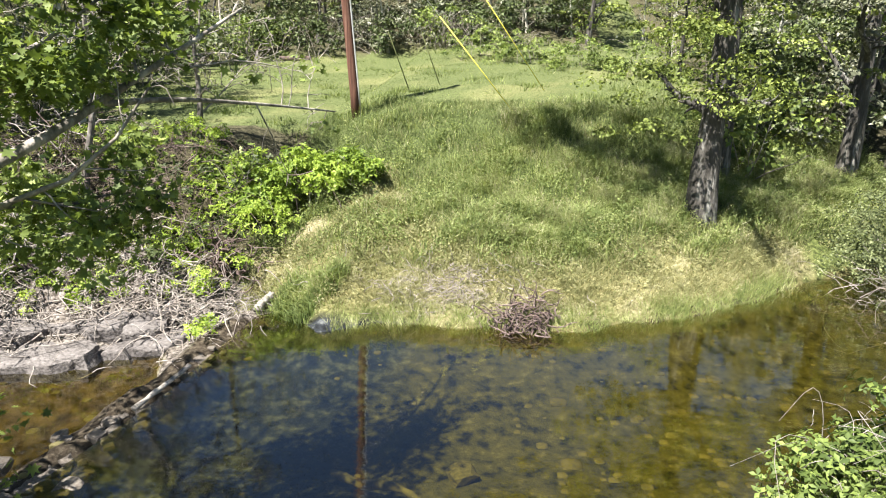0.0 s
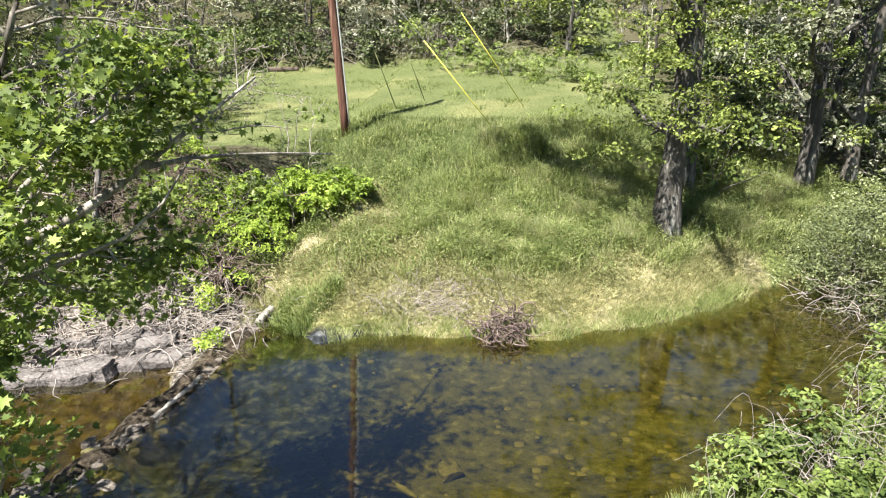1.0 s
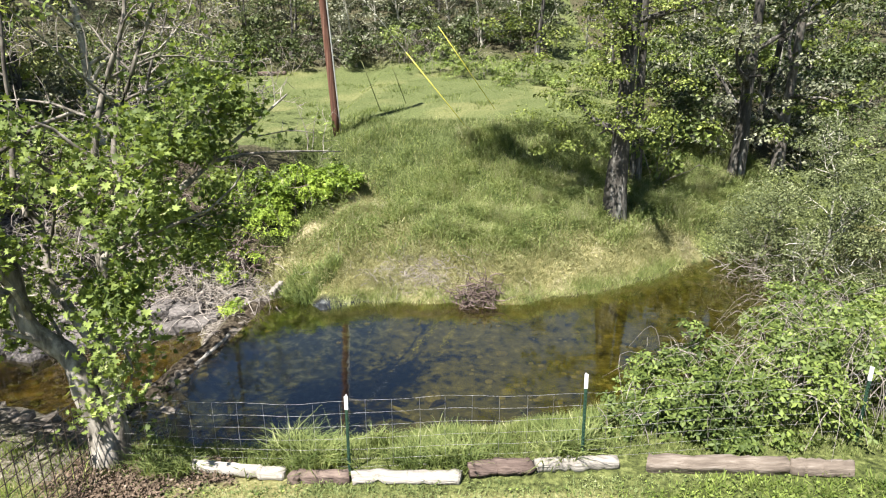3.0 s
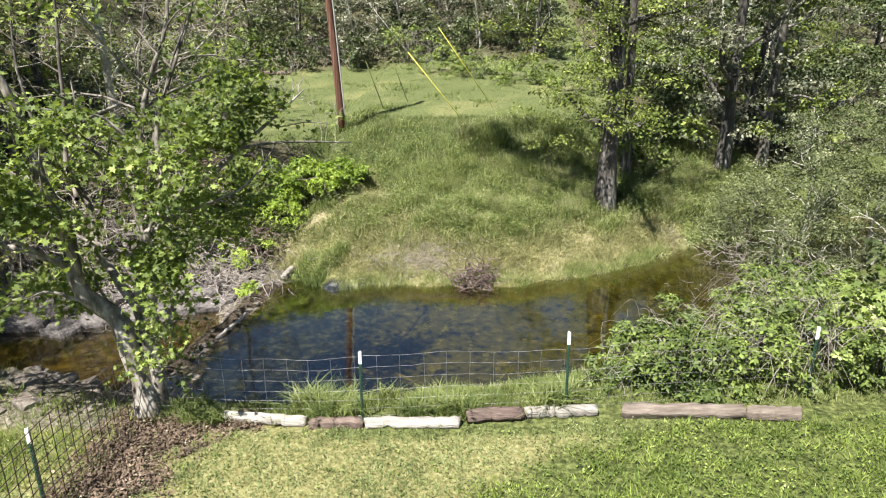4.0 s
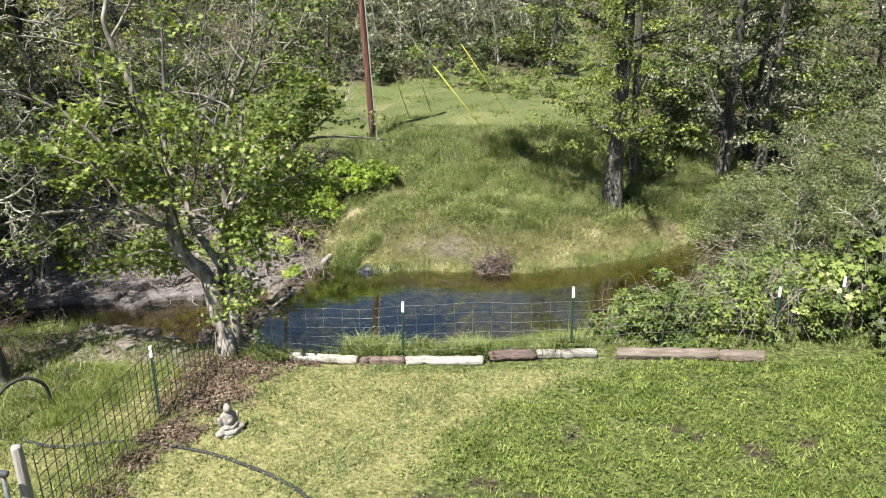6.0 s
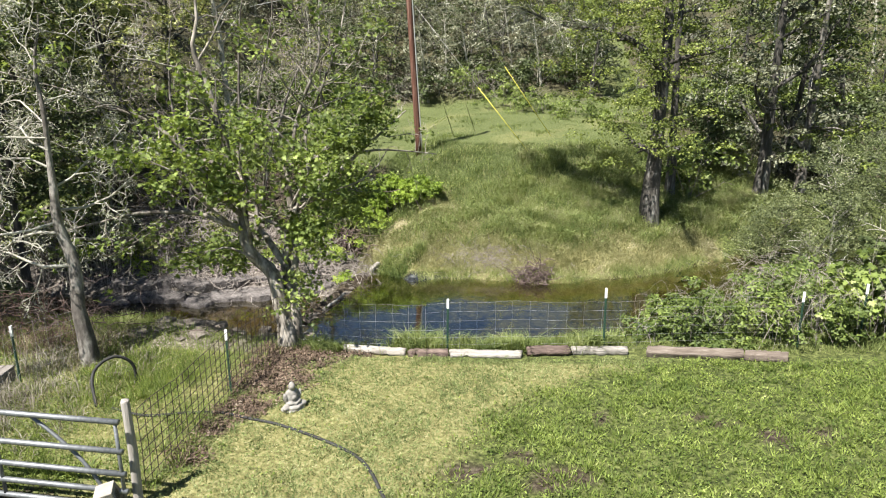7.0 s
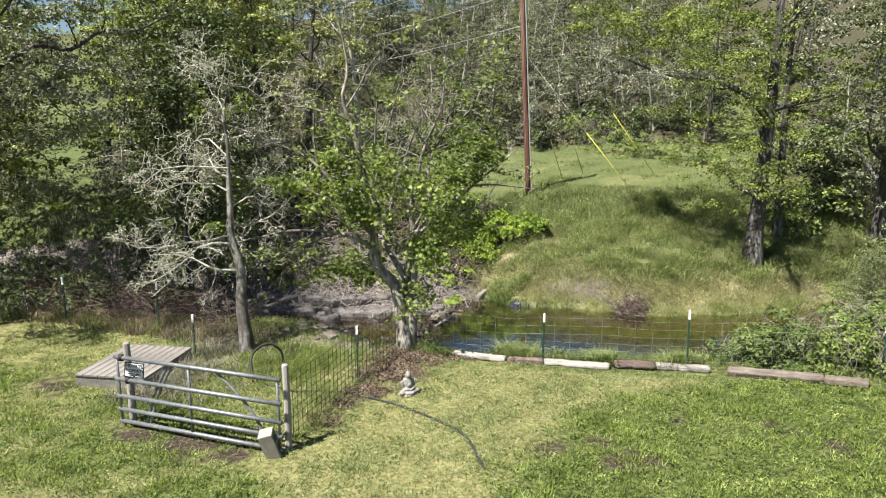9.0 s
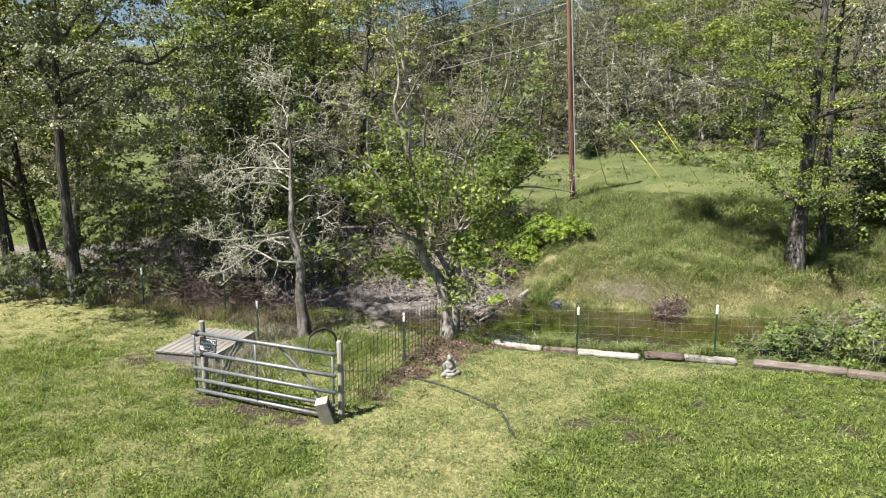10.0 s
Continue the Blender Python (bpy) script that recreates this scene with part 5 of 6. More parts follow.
for i in range(22):
    x = -7.3 + 5.0 * (i % 11 + r_slab.uniform(-0.25, 0.25)) / 10.5
    back = i // 11
    y = np.interp(x, FAR[:, 0], FAR[:, 1]) + (0.05 if back == 0 else 0.62) + r_slab.uniform(-0.12, 0.12)
    s = r_slab.uniform(0.3, 0.52)
    ob = part("ledge_rock", SLABS[i % 5], None)
    ob.matrix_world = Matrix.LocRotScale((x, y, RUN + (0.13 if back == 0 else 0.42) + r_slab.uniform(-0.05, 0.07)), Euler((r_slab.uniform(0.05, 0.3), r_slab.normal() * 0.08, r_slab.uniform(-0.6, 0.6))), (s * 1.25, s * 0.75, r_slab.uniform(0.35, 0.5)))
    tagged(ob, "pale grey bedrock ledge at the creek's edge", "rock", "bedrock ledges along the creek")
for i in range(38):
    x, y = rng.uniform(-4.2, -1.3), rng.uniform(2.3, 4.4)
    ob = rock(x, y, rng.uniform(0.08, 0.28), rng.uniform(0.3, 0.5), rng, i, "grey-brown rubble stone beside the fence", "rubble below the fence")
    ob.data = RUBBLE[i % 6]
chunks = []
for i in range(520):
    x = rng.uniform(-7, 11)
    yn, yf = np.interp(x, NEAR[:, 0], NEAR[:, 1]), np.interp(x, FAR[:, 0], FAR[:, 1])
    y = rng.uniform(yn, yf)
    me = ROCKS[i % 6]
    co = np.empty(len(me.vertices) * 3)
    me.vertices.foreach_get("co", co)
    fa = np.array([p.vertices[:] for p in me.polygons])
    s = rng.uniform(0.025, 0.09) * (1.8 if rng.random() < 0.06 else 1)
    if -1.9 < x < 3.5 and rng.random() < 0.85:
        continue
    chunks.append((co.reshape(-1, 3) * (s * 1.2, s, s * 0.5) + (x, y, ground_at(x, y) - 0.1 * s), fa))
bedstones = part("creek_bed_stones", raw_mesh("creek_bed_stones", *merge(chunks), True), M_WETSTONE)
tagged(bedstones, "olive-brown stones on the creek bed", "stones", kind="stuff")


def log(name, a, b, r, mat, label, seed, sink=0.42, sides=14):
    """A felled trunk between two plan points, with uneven girth and cut ends."""
    rng = np.random.default_rng(seed)
    a, b = np.array(a, float), np.array(b, float)
    n, sides = 16, 18
    u = np.linspace(0, 1, n)[:, None]
    line = a + (b - a) * u
    line[:, :2] += rng.normal(size=(n, 2)) * 0.012
    line[:, 2] = np.linspace(ground_at(*a[:2]), ground_at(*b[:2]), n) + r * (1 - sink)
    rad = r * 0.9 * (1 + 0.04 * rng.normal(size=n))
    v, f = tube(line, rad, sides)
    ridge = 1 + 0.10 * rng.normal(size=sides)  # long flats and splits down the grain
    grain = (np.tile(ridge, n) + 0.03 * rng.normal(size=n * sides))[:, None]
    core = np.repeat(line, sides, axis=0)
    v = core + (v - core) * grain
    me = raw_mesh(name, v, f, True)
    ob = part(name, me, mat)
    return tagged(ob, label, "log", "logs edging the lawn")


log("edging_log", (0.12, 2.38, 0), (1.28, 2.14, 0), 0.085, M_GREYWOOD, "bleached grey log edging the lawn", 1)
log("edging_log", (1.40, 2.05, 0), (2.05, 2.0, 0), 0.085, M_CHAR, "dark rotten log edging the lawn", 2)
log("edging_log", (2.07, 2.0, 0), (3.32, 1.92, 0), 0.085, M_GREYWOOD, "bleached grey log edging the lawn", 3)
log("edging_log", (3.40, 2.03, 0), (4.08, 2.09, 0), 0.10, M_CHAR, "dark rotten log edging the lawn", 4)
log("edging_log", (4.16, 2.10, 0), (5.08, 2.14, 0), 0.085, M_GREYWOOD, "bleached grey log edging the lawn", 5)
log("edging_log", (5.38, 2.08, 0), (6.86, 2.0, 0), 0.105, M_BROWNLOG, "long brown barkless log edging the lawn", 6)
log("edging_log", (6.9, 2.0, 0), (7.56, 1.94, 0), 0.10, M_BROWNLOG, "brown log end edging the lawn", 7)
field_log = log("fallen_log", (-7.1, 30.4, 0), (-5.7, 30.6, 0), 0.12, M_CHAR, "dark fallen log in the field", 8)
field_log["group"] = "field logs"
drift = log("driftwood_log", (-0.98, 9.5, 0), (-0.84, 9.92, 0), 0.085, M_GREYWOOD, "bleached log end at the sill", 9, -0.3)
drift["group"] = "driftwood"


sunk = part("sunken_log", raw_mesh("sunken_log", *tube(smooth_line([(1.35, 5.45, -1.04), (1.75, 5.22, -1.0), (2.15, 5.2, -1.01), (2.5, 4.98, -1.03)], 4), [0.03, 0.05, 0.06, 0.045, 0.06, 0.065, 0.05, 0.055, 0.05, 0.035, 0.045, 0.03, 0.02], 9), True), M_WETSTONE)
tagged(sunk, "algae-covered log lying under the water", "log")
slab = part("sunken_slab", ROCKS[2].copy(), None)
slab.data.materials.clear()
slab.data.materials.append(M_WETSTONE)
slab.matrix_world = Matrix.LocRotScale((2.85, 5.75, -1.2), Euler((0.1, 0, 0.6)), (0.24, 0.2, 0.12))
tagged(slab, "pale square slab on the creek bed", "rock")


# ---- the sill across the creek ----
def sill():
    top = empty("rock_sill")
    rng = np.random.default_rng(91)
    for i in range(120):
        y = 3.7 + 5.9 * rng.random() ** 1.7
        ob = part("stone", RUBBLE[i % 6], None, top)
        s = rng.uniform(0.05, 0.17) * (1.25 if y < 5.5 else 0.75)
        wide = 0.28 if y < 5.8 else 0.14
        ob.matrix_local = Matrix.LocRotScale((float(dam_x(y)) + rng.normal() * wide - 0.12, y, -0.9 - 0.08 * rng.random()), Euler((0, 0, rng.uniform(0, 6.28))), (s * 1.2, s, s * 0.6))
    for a, e, r in (((-1.2, 7.35, -0.8), (-1.42, 6.2, -0.82), 0.032),):
        v, f = tube(smooth_line([a, tuple((np.array(a) + e) / 2 + (0.02, 0, 0.01)), e], 5), r, 8)
        part("timber", raw_mesh("timber", v + rng.normal(size=v.shape) * 0.006, f, True), M_GREYWOOD if r < 0.04 else M_CHAR, top, "bleached timber edge" if r < 0.04 else "dark sodden timber")
    return tagged(top, "low rubble and timber sill across the creek", "weir")


sill()


# ---- utility pole with its stays ----
def utility_pole():
    top = empty("utility_pole")
    b = Vector((-0.55, 16.4, ground_at(-0.55, 16.4)))
    tip = b + Vector((-0.55, 0.1, 9.3))
    n = 16
    line = [b + (tip - b) * u - Vector((0, 0, 0.3 * (u == 0))) for u in np.linspace(0, 1, n)]
    part("pole", raw_mesh("pole", *tube(np.array(line), np.linspace(0.112, 0.09, n), 16), True), M_POLE, top)
    up = (tip - b).normalized()
    part("conduit", raw_mesh("conduit", *tube(np.array([b + Vector((0.14, -0.06, 0)) + up * h * 0.98 for h in np.linspace(0, 9, 12)]), 0.022, 6), True), M_CABLE, top, "pale thin cable run")
    for ax, ay, mat, ln, hi in [(3.68, 16.55, M_YELLOW, 3.2, 5.6), (4.58, 19.3, M_YELLOW, 3.6, 8.4), (0.55, 19.0, M_GUARD, 2.0, 5.6), (1.35, 20.4, M_GUARD, 1.9, 8.4)]:
        at = b + up * hi
        g = Vector((ax, ay, ground_at(ax, ay) - 0.05))
        d = (at - g).normalized()
        st = part("stay_wire", raw_mesh("stay", *tube(np.array([g, (g + at) / 2, at]), 0.005, 4)), M_CABLE, top)
        part("guard", raw_mesh("guard", *tube(np.array([g + d * 0.1, g + d * ln / 2, g + d * ln]), 0.014, 8), True), mat, st, "yellow plastic stay guard" if mat is M_YELLOW else "dull green stay guard")
    for h, sag in ((9.2, 0.5), (7.9, 0.6), (6.6, 0.7)):
        a = b + up * h
        e = a + Vector((-34, 30, 0.4))
        pts = [a + (e - a) * u - Vector((0, 0, 4 * sag * u * (1 - u))) for u in np.linspace(0, 1, 24)]
        part("overhead_wire", raw_mesh("wire", *tube(np.array(pts), 0.012, 4)), M_CABLE, top)
    return tagged(top, "leaning reddish wooden utility pole with stay wires", "utility pole")


utility_pole()


# ---- fences ----
def t_post(parent, x, y, h=1.1, lean=(0, 0)):
    """Green steel post of T section with a white tip, base at the ground."""
    z = ground_at(x, y)
    bm = box_bm(0.034, 0.005, h + 0.25, 0.0, (0, 0, (h - 0.25) / 2 - 0.09))
    web = box_bm(0.005, 0.03, h + 0.25, 0.0, (0, 0.017, (h - 0.25) / 2 - 0.09))
    me = bpy.data.meshes.new("web")
    web.to_mesh(me)
    web.free()
    bm.from_mesh(me)
    for i in range(18):
        stud = box_bm(0.012, 0.01, 0.02, 0.0, (0, -0.007, 0.08 + i * (h - 0.25) / 18))
        stud.to_mesh(me)
        stud.free()
        bm.from_mesh(me)
    p = part("post", bm, M_POSTGREEN, parent)
    p.matrix_local = pose(x, y, z, lean[0], lean[1], 0)
    tip = box_bm(0.04, 0.01, 0.17, 0.0, (0, 0, h - 0.09))
    w2 = box_bm(0.01, 0.034, 0.17, 0.0, (0, 0.018, h - 0.09))
    w2.to_mesh(me)
    w2.free()
    tip.from_mesh(me)
    part("white_tip", tip, M_WHITE, p, "white-painted tip")
    return p


def wire_panel(name, parent, points, heights, cell, r, mat, seed=0, wobble=0.01, label=""):
    """A net of level wires and upright stays along plan points."""
    rng = np.random.default_rng(seed)
    p = np.array(points, float)
    seg = np.r_[0, np.cumsum(np.linalg.norm(np.diff(p, axis=0), axis=1))]
    n = int(seg[-1] / 0.12) + 2
    u = np.linspace(0, seg[-1], n)
    x, y = np.interp(u, seg, p[:, 0]), np.interp(u, seg, p[:, 1])
    base = np.interp(u, seg, [ground_at(*q) for q in p])
    sag = 0.025 * np.sin(u * 1.9 + seed) + 0.012 * np.sin(u * 5.1)
    chunks = []
    for k, h in enumerate(heights):
        jig = rng.normal(size=n) * wobble * 0.3
        line = np.stack([x + rng.normal(size=n) * wobble * 0.3, y + 0.04 * np.sin(u * 0.9 + k) * wobble * 20, base + h + sag * h + jig], 1)
        chunks.append(tube(line, r, 3, False))
    for d in np.arange(0, seg[-1], cell):
        bx, by, bz, sg = (np.interp(d, u, w) for w in (x, y, base, sag))
        o = rng.normal(size=2) * wobble
        chunks.append(tube([(bx, by, bz + heights[0]), (bx + o[0], by + o[1], bz + (heights[0] + heights[-1]) / 2), (bx + o[0] * 0.5, by, bz + heights[-1] * (1 + sg))], r, 3, False))
    return part(name, raw_mesh(name, *merge(chunks)), mat, parent, label)


creek_fence = empty("creek_fence")
for x, y, h in ((2.03, 2.2, 1.0), (4.68, 2.2, 1.13), (7.9, 2.5, 0.98), (8.96, 2.69, 1.06)):
    t_post(creek_fence, x, y, h, (random.uniform(-1, 1), random.uniform(-1.5, 1)))
wire_panel("wire_netting", creek_fence, [(-0.75, 2.5), (0.5, 2.4), (2.03, 2.23), (4.68, 2.23), (7.9, 2.53), (9.0, 2.7)], [0.04, 0.15, 0.28, 0.42, 0.58, 0.74, 0.9], 0.3, 0.0016, M_WIRE, 1)
tagged(creek_fence, "sagging wire netting fence on green steel posts", "fence")

side_fence = empty("panel_fence")
t_post(side_fence, -1.13, 0.45, 1.05)
wire_panel("wire_panel", side_fence, [(-1.12, -1.95), (-1.1, 0.4), (-1.0, 2.3)], [0.02, 0.12, 0.24, 0.36, 0.48, 0.62, 0.76, 0.9, 1.02], 0.15, 0.0062, M_BLACKWIRE, 2, 0.006, "dark rusty welded wire panel")
tagged(side_fence, "dark welded wire panel fence between gate and maple", "fence")

left_fence = empty("netting_fence")
for x, y, h in ((-9.2, 1.75, 1.05), (-6.9, 2.15, 1.05), (-4.6, 0.4, 1.0), (-12.5, 1.6, 1.0)):
    t_post(left_fence, x, y, h)
wire_panel("wire_netting", left_fence, [(-13.5, 1.6), (-9.2, 1.75), (-6.9, 2.15), (-4.15, 1.6)], [0.04, 0.15, 0.28, 0.42, 0.58, 0.76, 0.95], 0.16, 0.0036, M_RUST, 3, 0.05, "rust-red sagging netting")
wire_panel("wire_netting", left_fence, [(-4.1, -2.05), (-4.55, 0.4), (-4.15, 1.5)], [0.04, 0.2, 0.4, 0.6, 0.8, 0.95], 0.2, 0.002, M_WIRE, 4, 0.02)
tagged(left_fence, "rusty wire netting fence along the creek", "fence")


# ---- gate ----
def rail(a, b, r=0.032, sides=12):
    return raw_mesh("rail", *tube(np.array([a, (np.array(a) + b) / 2, b]), r, sides), True)


def farm_gate():
    top = empty("farm_gate")
    A, B = np.array((-4.02, -2.22)), np.array((-1.05, -2.38))
    za, zb = ground_at(*A) + 0.08, ground_at(*B) + 0.08
    zs = [0.0, 0.2, 0.42, 0.70, 1.06]
    for h in zs:
        part("rail", rail((*A, za + h), (*B, zb + h)), M_GALV, top)
    for u in (0.015, 0.47, 0.985):
        q = A + (B - A) * u
        z = za + (zb - za) * u
        part("upright", rail((*q, z - 0.02), (*q, z + 1.08), 0.02), M_GALV, top)
    for u0, u1, bow in ((0.17, 0.34, 0.02), (0.195, 0.365, 0.02), (0.91, 0.62, 0.05)):
        line = []
        for k in np.linspace(0, 1, 9):
            q = A + (B - A) * (u0 + (u1 - u0) * k + bow * math.sin(math.pi * k) * (1 if u0 > 0.5 else -1)) + (0, 0.035)
            line.append((*q, za + (zb - za) * u0 + 0.02 + 1.02 * k))
        part("brace", raw_mesh("brace", *tube(np.array(line), 0.021, 10), True), M_GALV, top)
    for u, h in ((0.045, 1.06), (0.075, 0.70)):
        q = A + (B - A) * u
        part("hinge_strap", raw_mesh("strap", *tube(np.array([(q[0], q[1], za + h - 0.045), (q[0], q[1], za + h), (q[0], q[1], za + h + 0.045)]), 0.042, 10), True), M_BLACKWIRE, top, "dark hinge collar")
    hinge = part("latch_chain", raw_mesh("chain", *tube(smooth_line([(A[0] + 0.16, A[1] - 0.03, za + 0.78), (A[0] + 0.25, A[1] + 0.03, za + 0.72), (A[0] + 0.36, A[1] + 0.05, za + 0.8)], 4), 0.012, 6), True), M_BLACKWIRE, top, "short dark chain")
    return tagged(top, "galvanised tube farm gate with five rails, closed", "gate")


farm_gate()


def wooden_post(x, y, h, r, label, seed):
    rng = np.random.default_rng(seed)
    z = ground_at(x, y)
    line = np.array([(x, y, z - 0.3), (x, y, z + 0.1), (x + 0.01, y, z + h * 0.5), (x - 0.01, y + 0.01, z + h - 0.02), (x - 0.01, y + 0.01, z + h)])
    v, f = tube(line, [r * 1.05, r * 1.03, r, r * 0.97, r * 0.85], 14)
    v += rng.normal(size=v.shape) * 0.003
    top = part("gate_post", raw_mesh("gate_post", v, f, True), M_POSTWOOD)
    return tagged(top, label, "post", "gate posts")


wooden_post(-1.06, -2.2, 1.3, 0.05, "weathered round wooden gate post with bleached top", 1)
gp2 = wooden_post(-3.96, -2.02, 1.3, 0.055, "weathered wooden gate post with a small sign", 2)


def notice():
    top = empty("notice_sign", pose(-3.76, -2.12, 0.84, 0, 6, 14))
    part("plate", box_bm(0.31, 0.008, 0.25, 0.003), M_INK, top, "black bordered plate")
    part("face", box_bm(0.28, 0.004, 0.215, 0.001, (0, -0.006, 0)), M_SIGN, top)
    for word, z, size in (("PRIVATE", 0.045, 0.074), ("PROPERTY", -0.03, 0.066)):
        cu = bpy.data.curves.new("lettering", "FONT")
        cu.body, cu.size, cu.align_x, cu.extrude, cu.offset = word, size, "CENTER", 0.001, 0.0015
        cu.materials.append(M_INK)
        ob = new("lettering", cu)
        ob.parent = top
        ob.matrix_local = pose(0, -0.0095, z, 90, 0, 0)
    for w, z in ((0.2, -0.062), (0.16, -0.085)):
        part("text_bar", box_bm(w, 0.003, 0.012, 0.0, (0, -0.009, z)), M_INK, top)
    return tagged(top, "small white no-entry sign with black lettering on the gate post", "sign")


notice()


def block():
    top = empty("concrete_block", pose(-1.2, -2.47, ground_at(-1.2, -2.5) + 0.2, 12, -14, 20))
    bm = box_bm(0.2, 0.2, 0.42, 0.01)
    part("body", bm, M_CONC, top)
    # The body is solid; black plates give the darkness inside its two cores.
    for dz in (-0.09, 0.09):
        part("core_shade", box_bm(0.012, 0.12, 0.13, 0.004, (0.094, 0.0, dz)), M_INK, top, "black plate for the shade in a hollow core")
    return tagged(top, "grey concrete block leaning on the gate", "block")


block()


def platform():
    rz = 8.0
    top = empty("wooden_platform", pose(-5.4, -0.28, ground_at(-5.4, -0.28), 0, 0, rz))
    n, w = 9, 1.5
    for i in range(n):
        d = part("plank", box_bm(1.36 / n - 0.012, 1.62 + 0.02 * (i % 3), 0.035, 0.004), M_PLANK, top)
        d.matrix_local = pose(-0.68 + (i + 0.5) * 1.36 / n, 0.01 * ((i * 7) % 3 - 1), 0.205, 0, 0.6 * ((i % 3) - 1), 0)
    for y in (-0.78, 0.78):
        part("side_board", box_bm(1.36, 0.04, 0.24, 0.004, (0, y, 0.065)), M_PLANK, top)
    for x in (-0.66, 0.66):
        part("side_board", box_bm(0.04, 1.5, 0.24, 0.004, (x, 0, 0.065)), M_PLANK, top)
    return tagged(top, "low square platform of weathered wooden planks", "platform")


platform()


# ---- pipe on the lawn ----
def pipe():
    pts = [(-2.7, -0.15), (-2.1, -0.3), (-1.6, -0.2), (-1.05, -0.16), (-0.55, -0.3), (-0.1, -0.43), (0.3, -0.6), (0.65, -0.77), (1.0, -0.98), (1.28, -1.2), (1.5, -1.5), (1.68, -1.85), (1.85, -2.15)]
    line = smooth_line([(x, y, ground_at(x, y) + 0.014) for x, y in pts], 5)
    ob = part("black_pipe", raw_mesh("black_pipe", *tube(line, 0.022, 10), True), M_HOSE)
    tagged(ob, "long black plastic pipe lying across the lawn", "pipe")
    loop = smooth_line([(-2.95, -0.15, -0.05), (-3.1, 0.05, 0.3), (-3.12, 0.3, 0.42), (-3.0, 0.5, 0.46), (-2.88, 0.62, 0.36), (-2.82, 0.68, 0.2), (-2.82, 0.7, -0.1)], 6)
    ob = part("pipe_hoop", raw_mesh("pipe_hoop", *tube(loop, 0.024, 10), True), M_HOSE)
    tagged(ob, "black pipe bent into a standing hoop", "pipe")


pipe()


# ---- garden statue ----
def statue():
    bm = bmesh.new()

    def blob(x, y, z, sx, sy, sz, turn=0.0, tilt=0.0):
        m = Matrix.LocRotScale((x, y, z), Euler((0, tilt, turn)), (sx, sy, sz))
        bmesh.ops.create_uvsphere(bm, u_segments=20, v_segments=12, radius=1.0, matrix=m)

    blob(0, 0, 0.03, 0.23, 0.18, 0.045)
    blob(0, 0.02, 0.22, 0.135, 0.10, 0.19)
    blob(0, 0.02, 0.33, 0.125, 0.075, 0.07)
    blob(0, 0.0, 0.45, 0.062, 0.066, 0.078)
    blob(0, 0.01, 0.515, 0.034, 0.034, 0.026)
    for s in (1, -1):
        blob(s * 0.13, -0.03, 0.09, 0.12, 0.075, 0.06, s * -0.5)
        blob(s * 0.06, -0.11, 0.08, 0.12, 0.05, 0.045, s * 0.5)
        blob(s * 0.135, 0.0, 0.25, 0.042, 0.048, 0.11, 0, s * 0.25)
        blob(s * 0.085, -0.07, 0.16, 0.08, 0.036, 0.034, s * 0.6)
    blob(0, -0.1, 0.145, 0.05, 0.04, 0.03)
    blob(0, -0.075, 0.25, 0.045, 0.03, 0.045)
    ob = part("garden_statue", bm, M_STATUE, smooth=True)
    rm = ob.modifiers.new("remesh", "REMESH")
    rm.mode, rm.voxel_size, rm.use_smooth_shade = "VOXEL", 0.011, True
    ob.matrix_world = pose(0.0, 0.03, ground_at(0, 0) - 0.01, 0, 0, 48)
    ob.scale = (0.8, 0.8, 0.8)
    return tagged(ob, "small cast stone garden statue seated on the lawn", "statue")


statue()


# ---- grasses ----
def grass(name, seed, n, box, density, low, high, width, mat, label, lean=0.35, clump=0.0, bent=False, bunch=12):
    """Single blades, thick where density(x, y) is high."""
    rng = np.random.default_rng(seed)
    x0, x1, y0, y1 = box
    px, py = np.empty(0), np.empty(0)
    while len(px) < n:
        x, y = rng.uniform(x0, x1, n), rng.uniform(y0, y1, n)
        keep = rng.random(n) < density(x, y)
        px, py = np.r_[px, x[keep]], np.r_[py, y[keep]]
    px, py = px[:n], py[:n]
    if clump:
        k = rng.integers(0, n, n // bunch)[rng.integers(0, n // bunch, n)]
        out = rng.normal(size=(n, 2))
        px, py = px[k] + out[:, 0] * clump, py[k] + out[:, 1] * clump
    z = height(px, py) - 0.01
    h = rng.uniform(low, high, n) * (0.8 + 0.35 * ripple(px, py, 1.4))
    h = np.maximum(h, low * 0.5)
    a = rng.uniform(0, 2 * np.pi, n)
    w = width * rng.uniform(0.6, 1.3, n)
    l = rng.normal(size=(n, 2)) * lean * h[:, None]
    if clump:
        l = l * 0.6 + out * lean * 0.7 * h[:, None]
    base = np.stack([px, py, z], 1)
    side = np.stack([np.cos(a) * w / 2, np.sin(a) * w / 2, 0 * a], 1)
    tip = base + np.stack([l[:, 0], l[:, 1], h], 1)
    if bent:  # upright below, arching over above
        mid = base + np.stack([l[:, 0] * 0.3, l[:, 1] * 0.3, h * 0.68], 1)
        tip = base + np.stack([l[:, 0] * 1.7, l[:, 1] * 1.7, h * 0.95], 1)
        v = np.stack([base - side, base + side, mid + side * 0.85, mid - side * 0.85, tip], 1).reshape(-1, 3)
        f = (np.array([(0, 1, 2), (0, 2, 3), (3, 2, 4)])[None] + 5 * np.arange(n)[:, None, None]).reshape(-1, 3)
    else:
        v = np.stack([base - side, base + side, tip], 1).reshape(-1, 3)
        f = np.arange(3 * n).reshape(-1, 3)
    return tagged(part(name, raw_mesh(name, v, f), mat), label, "grass", kind="stuff")


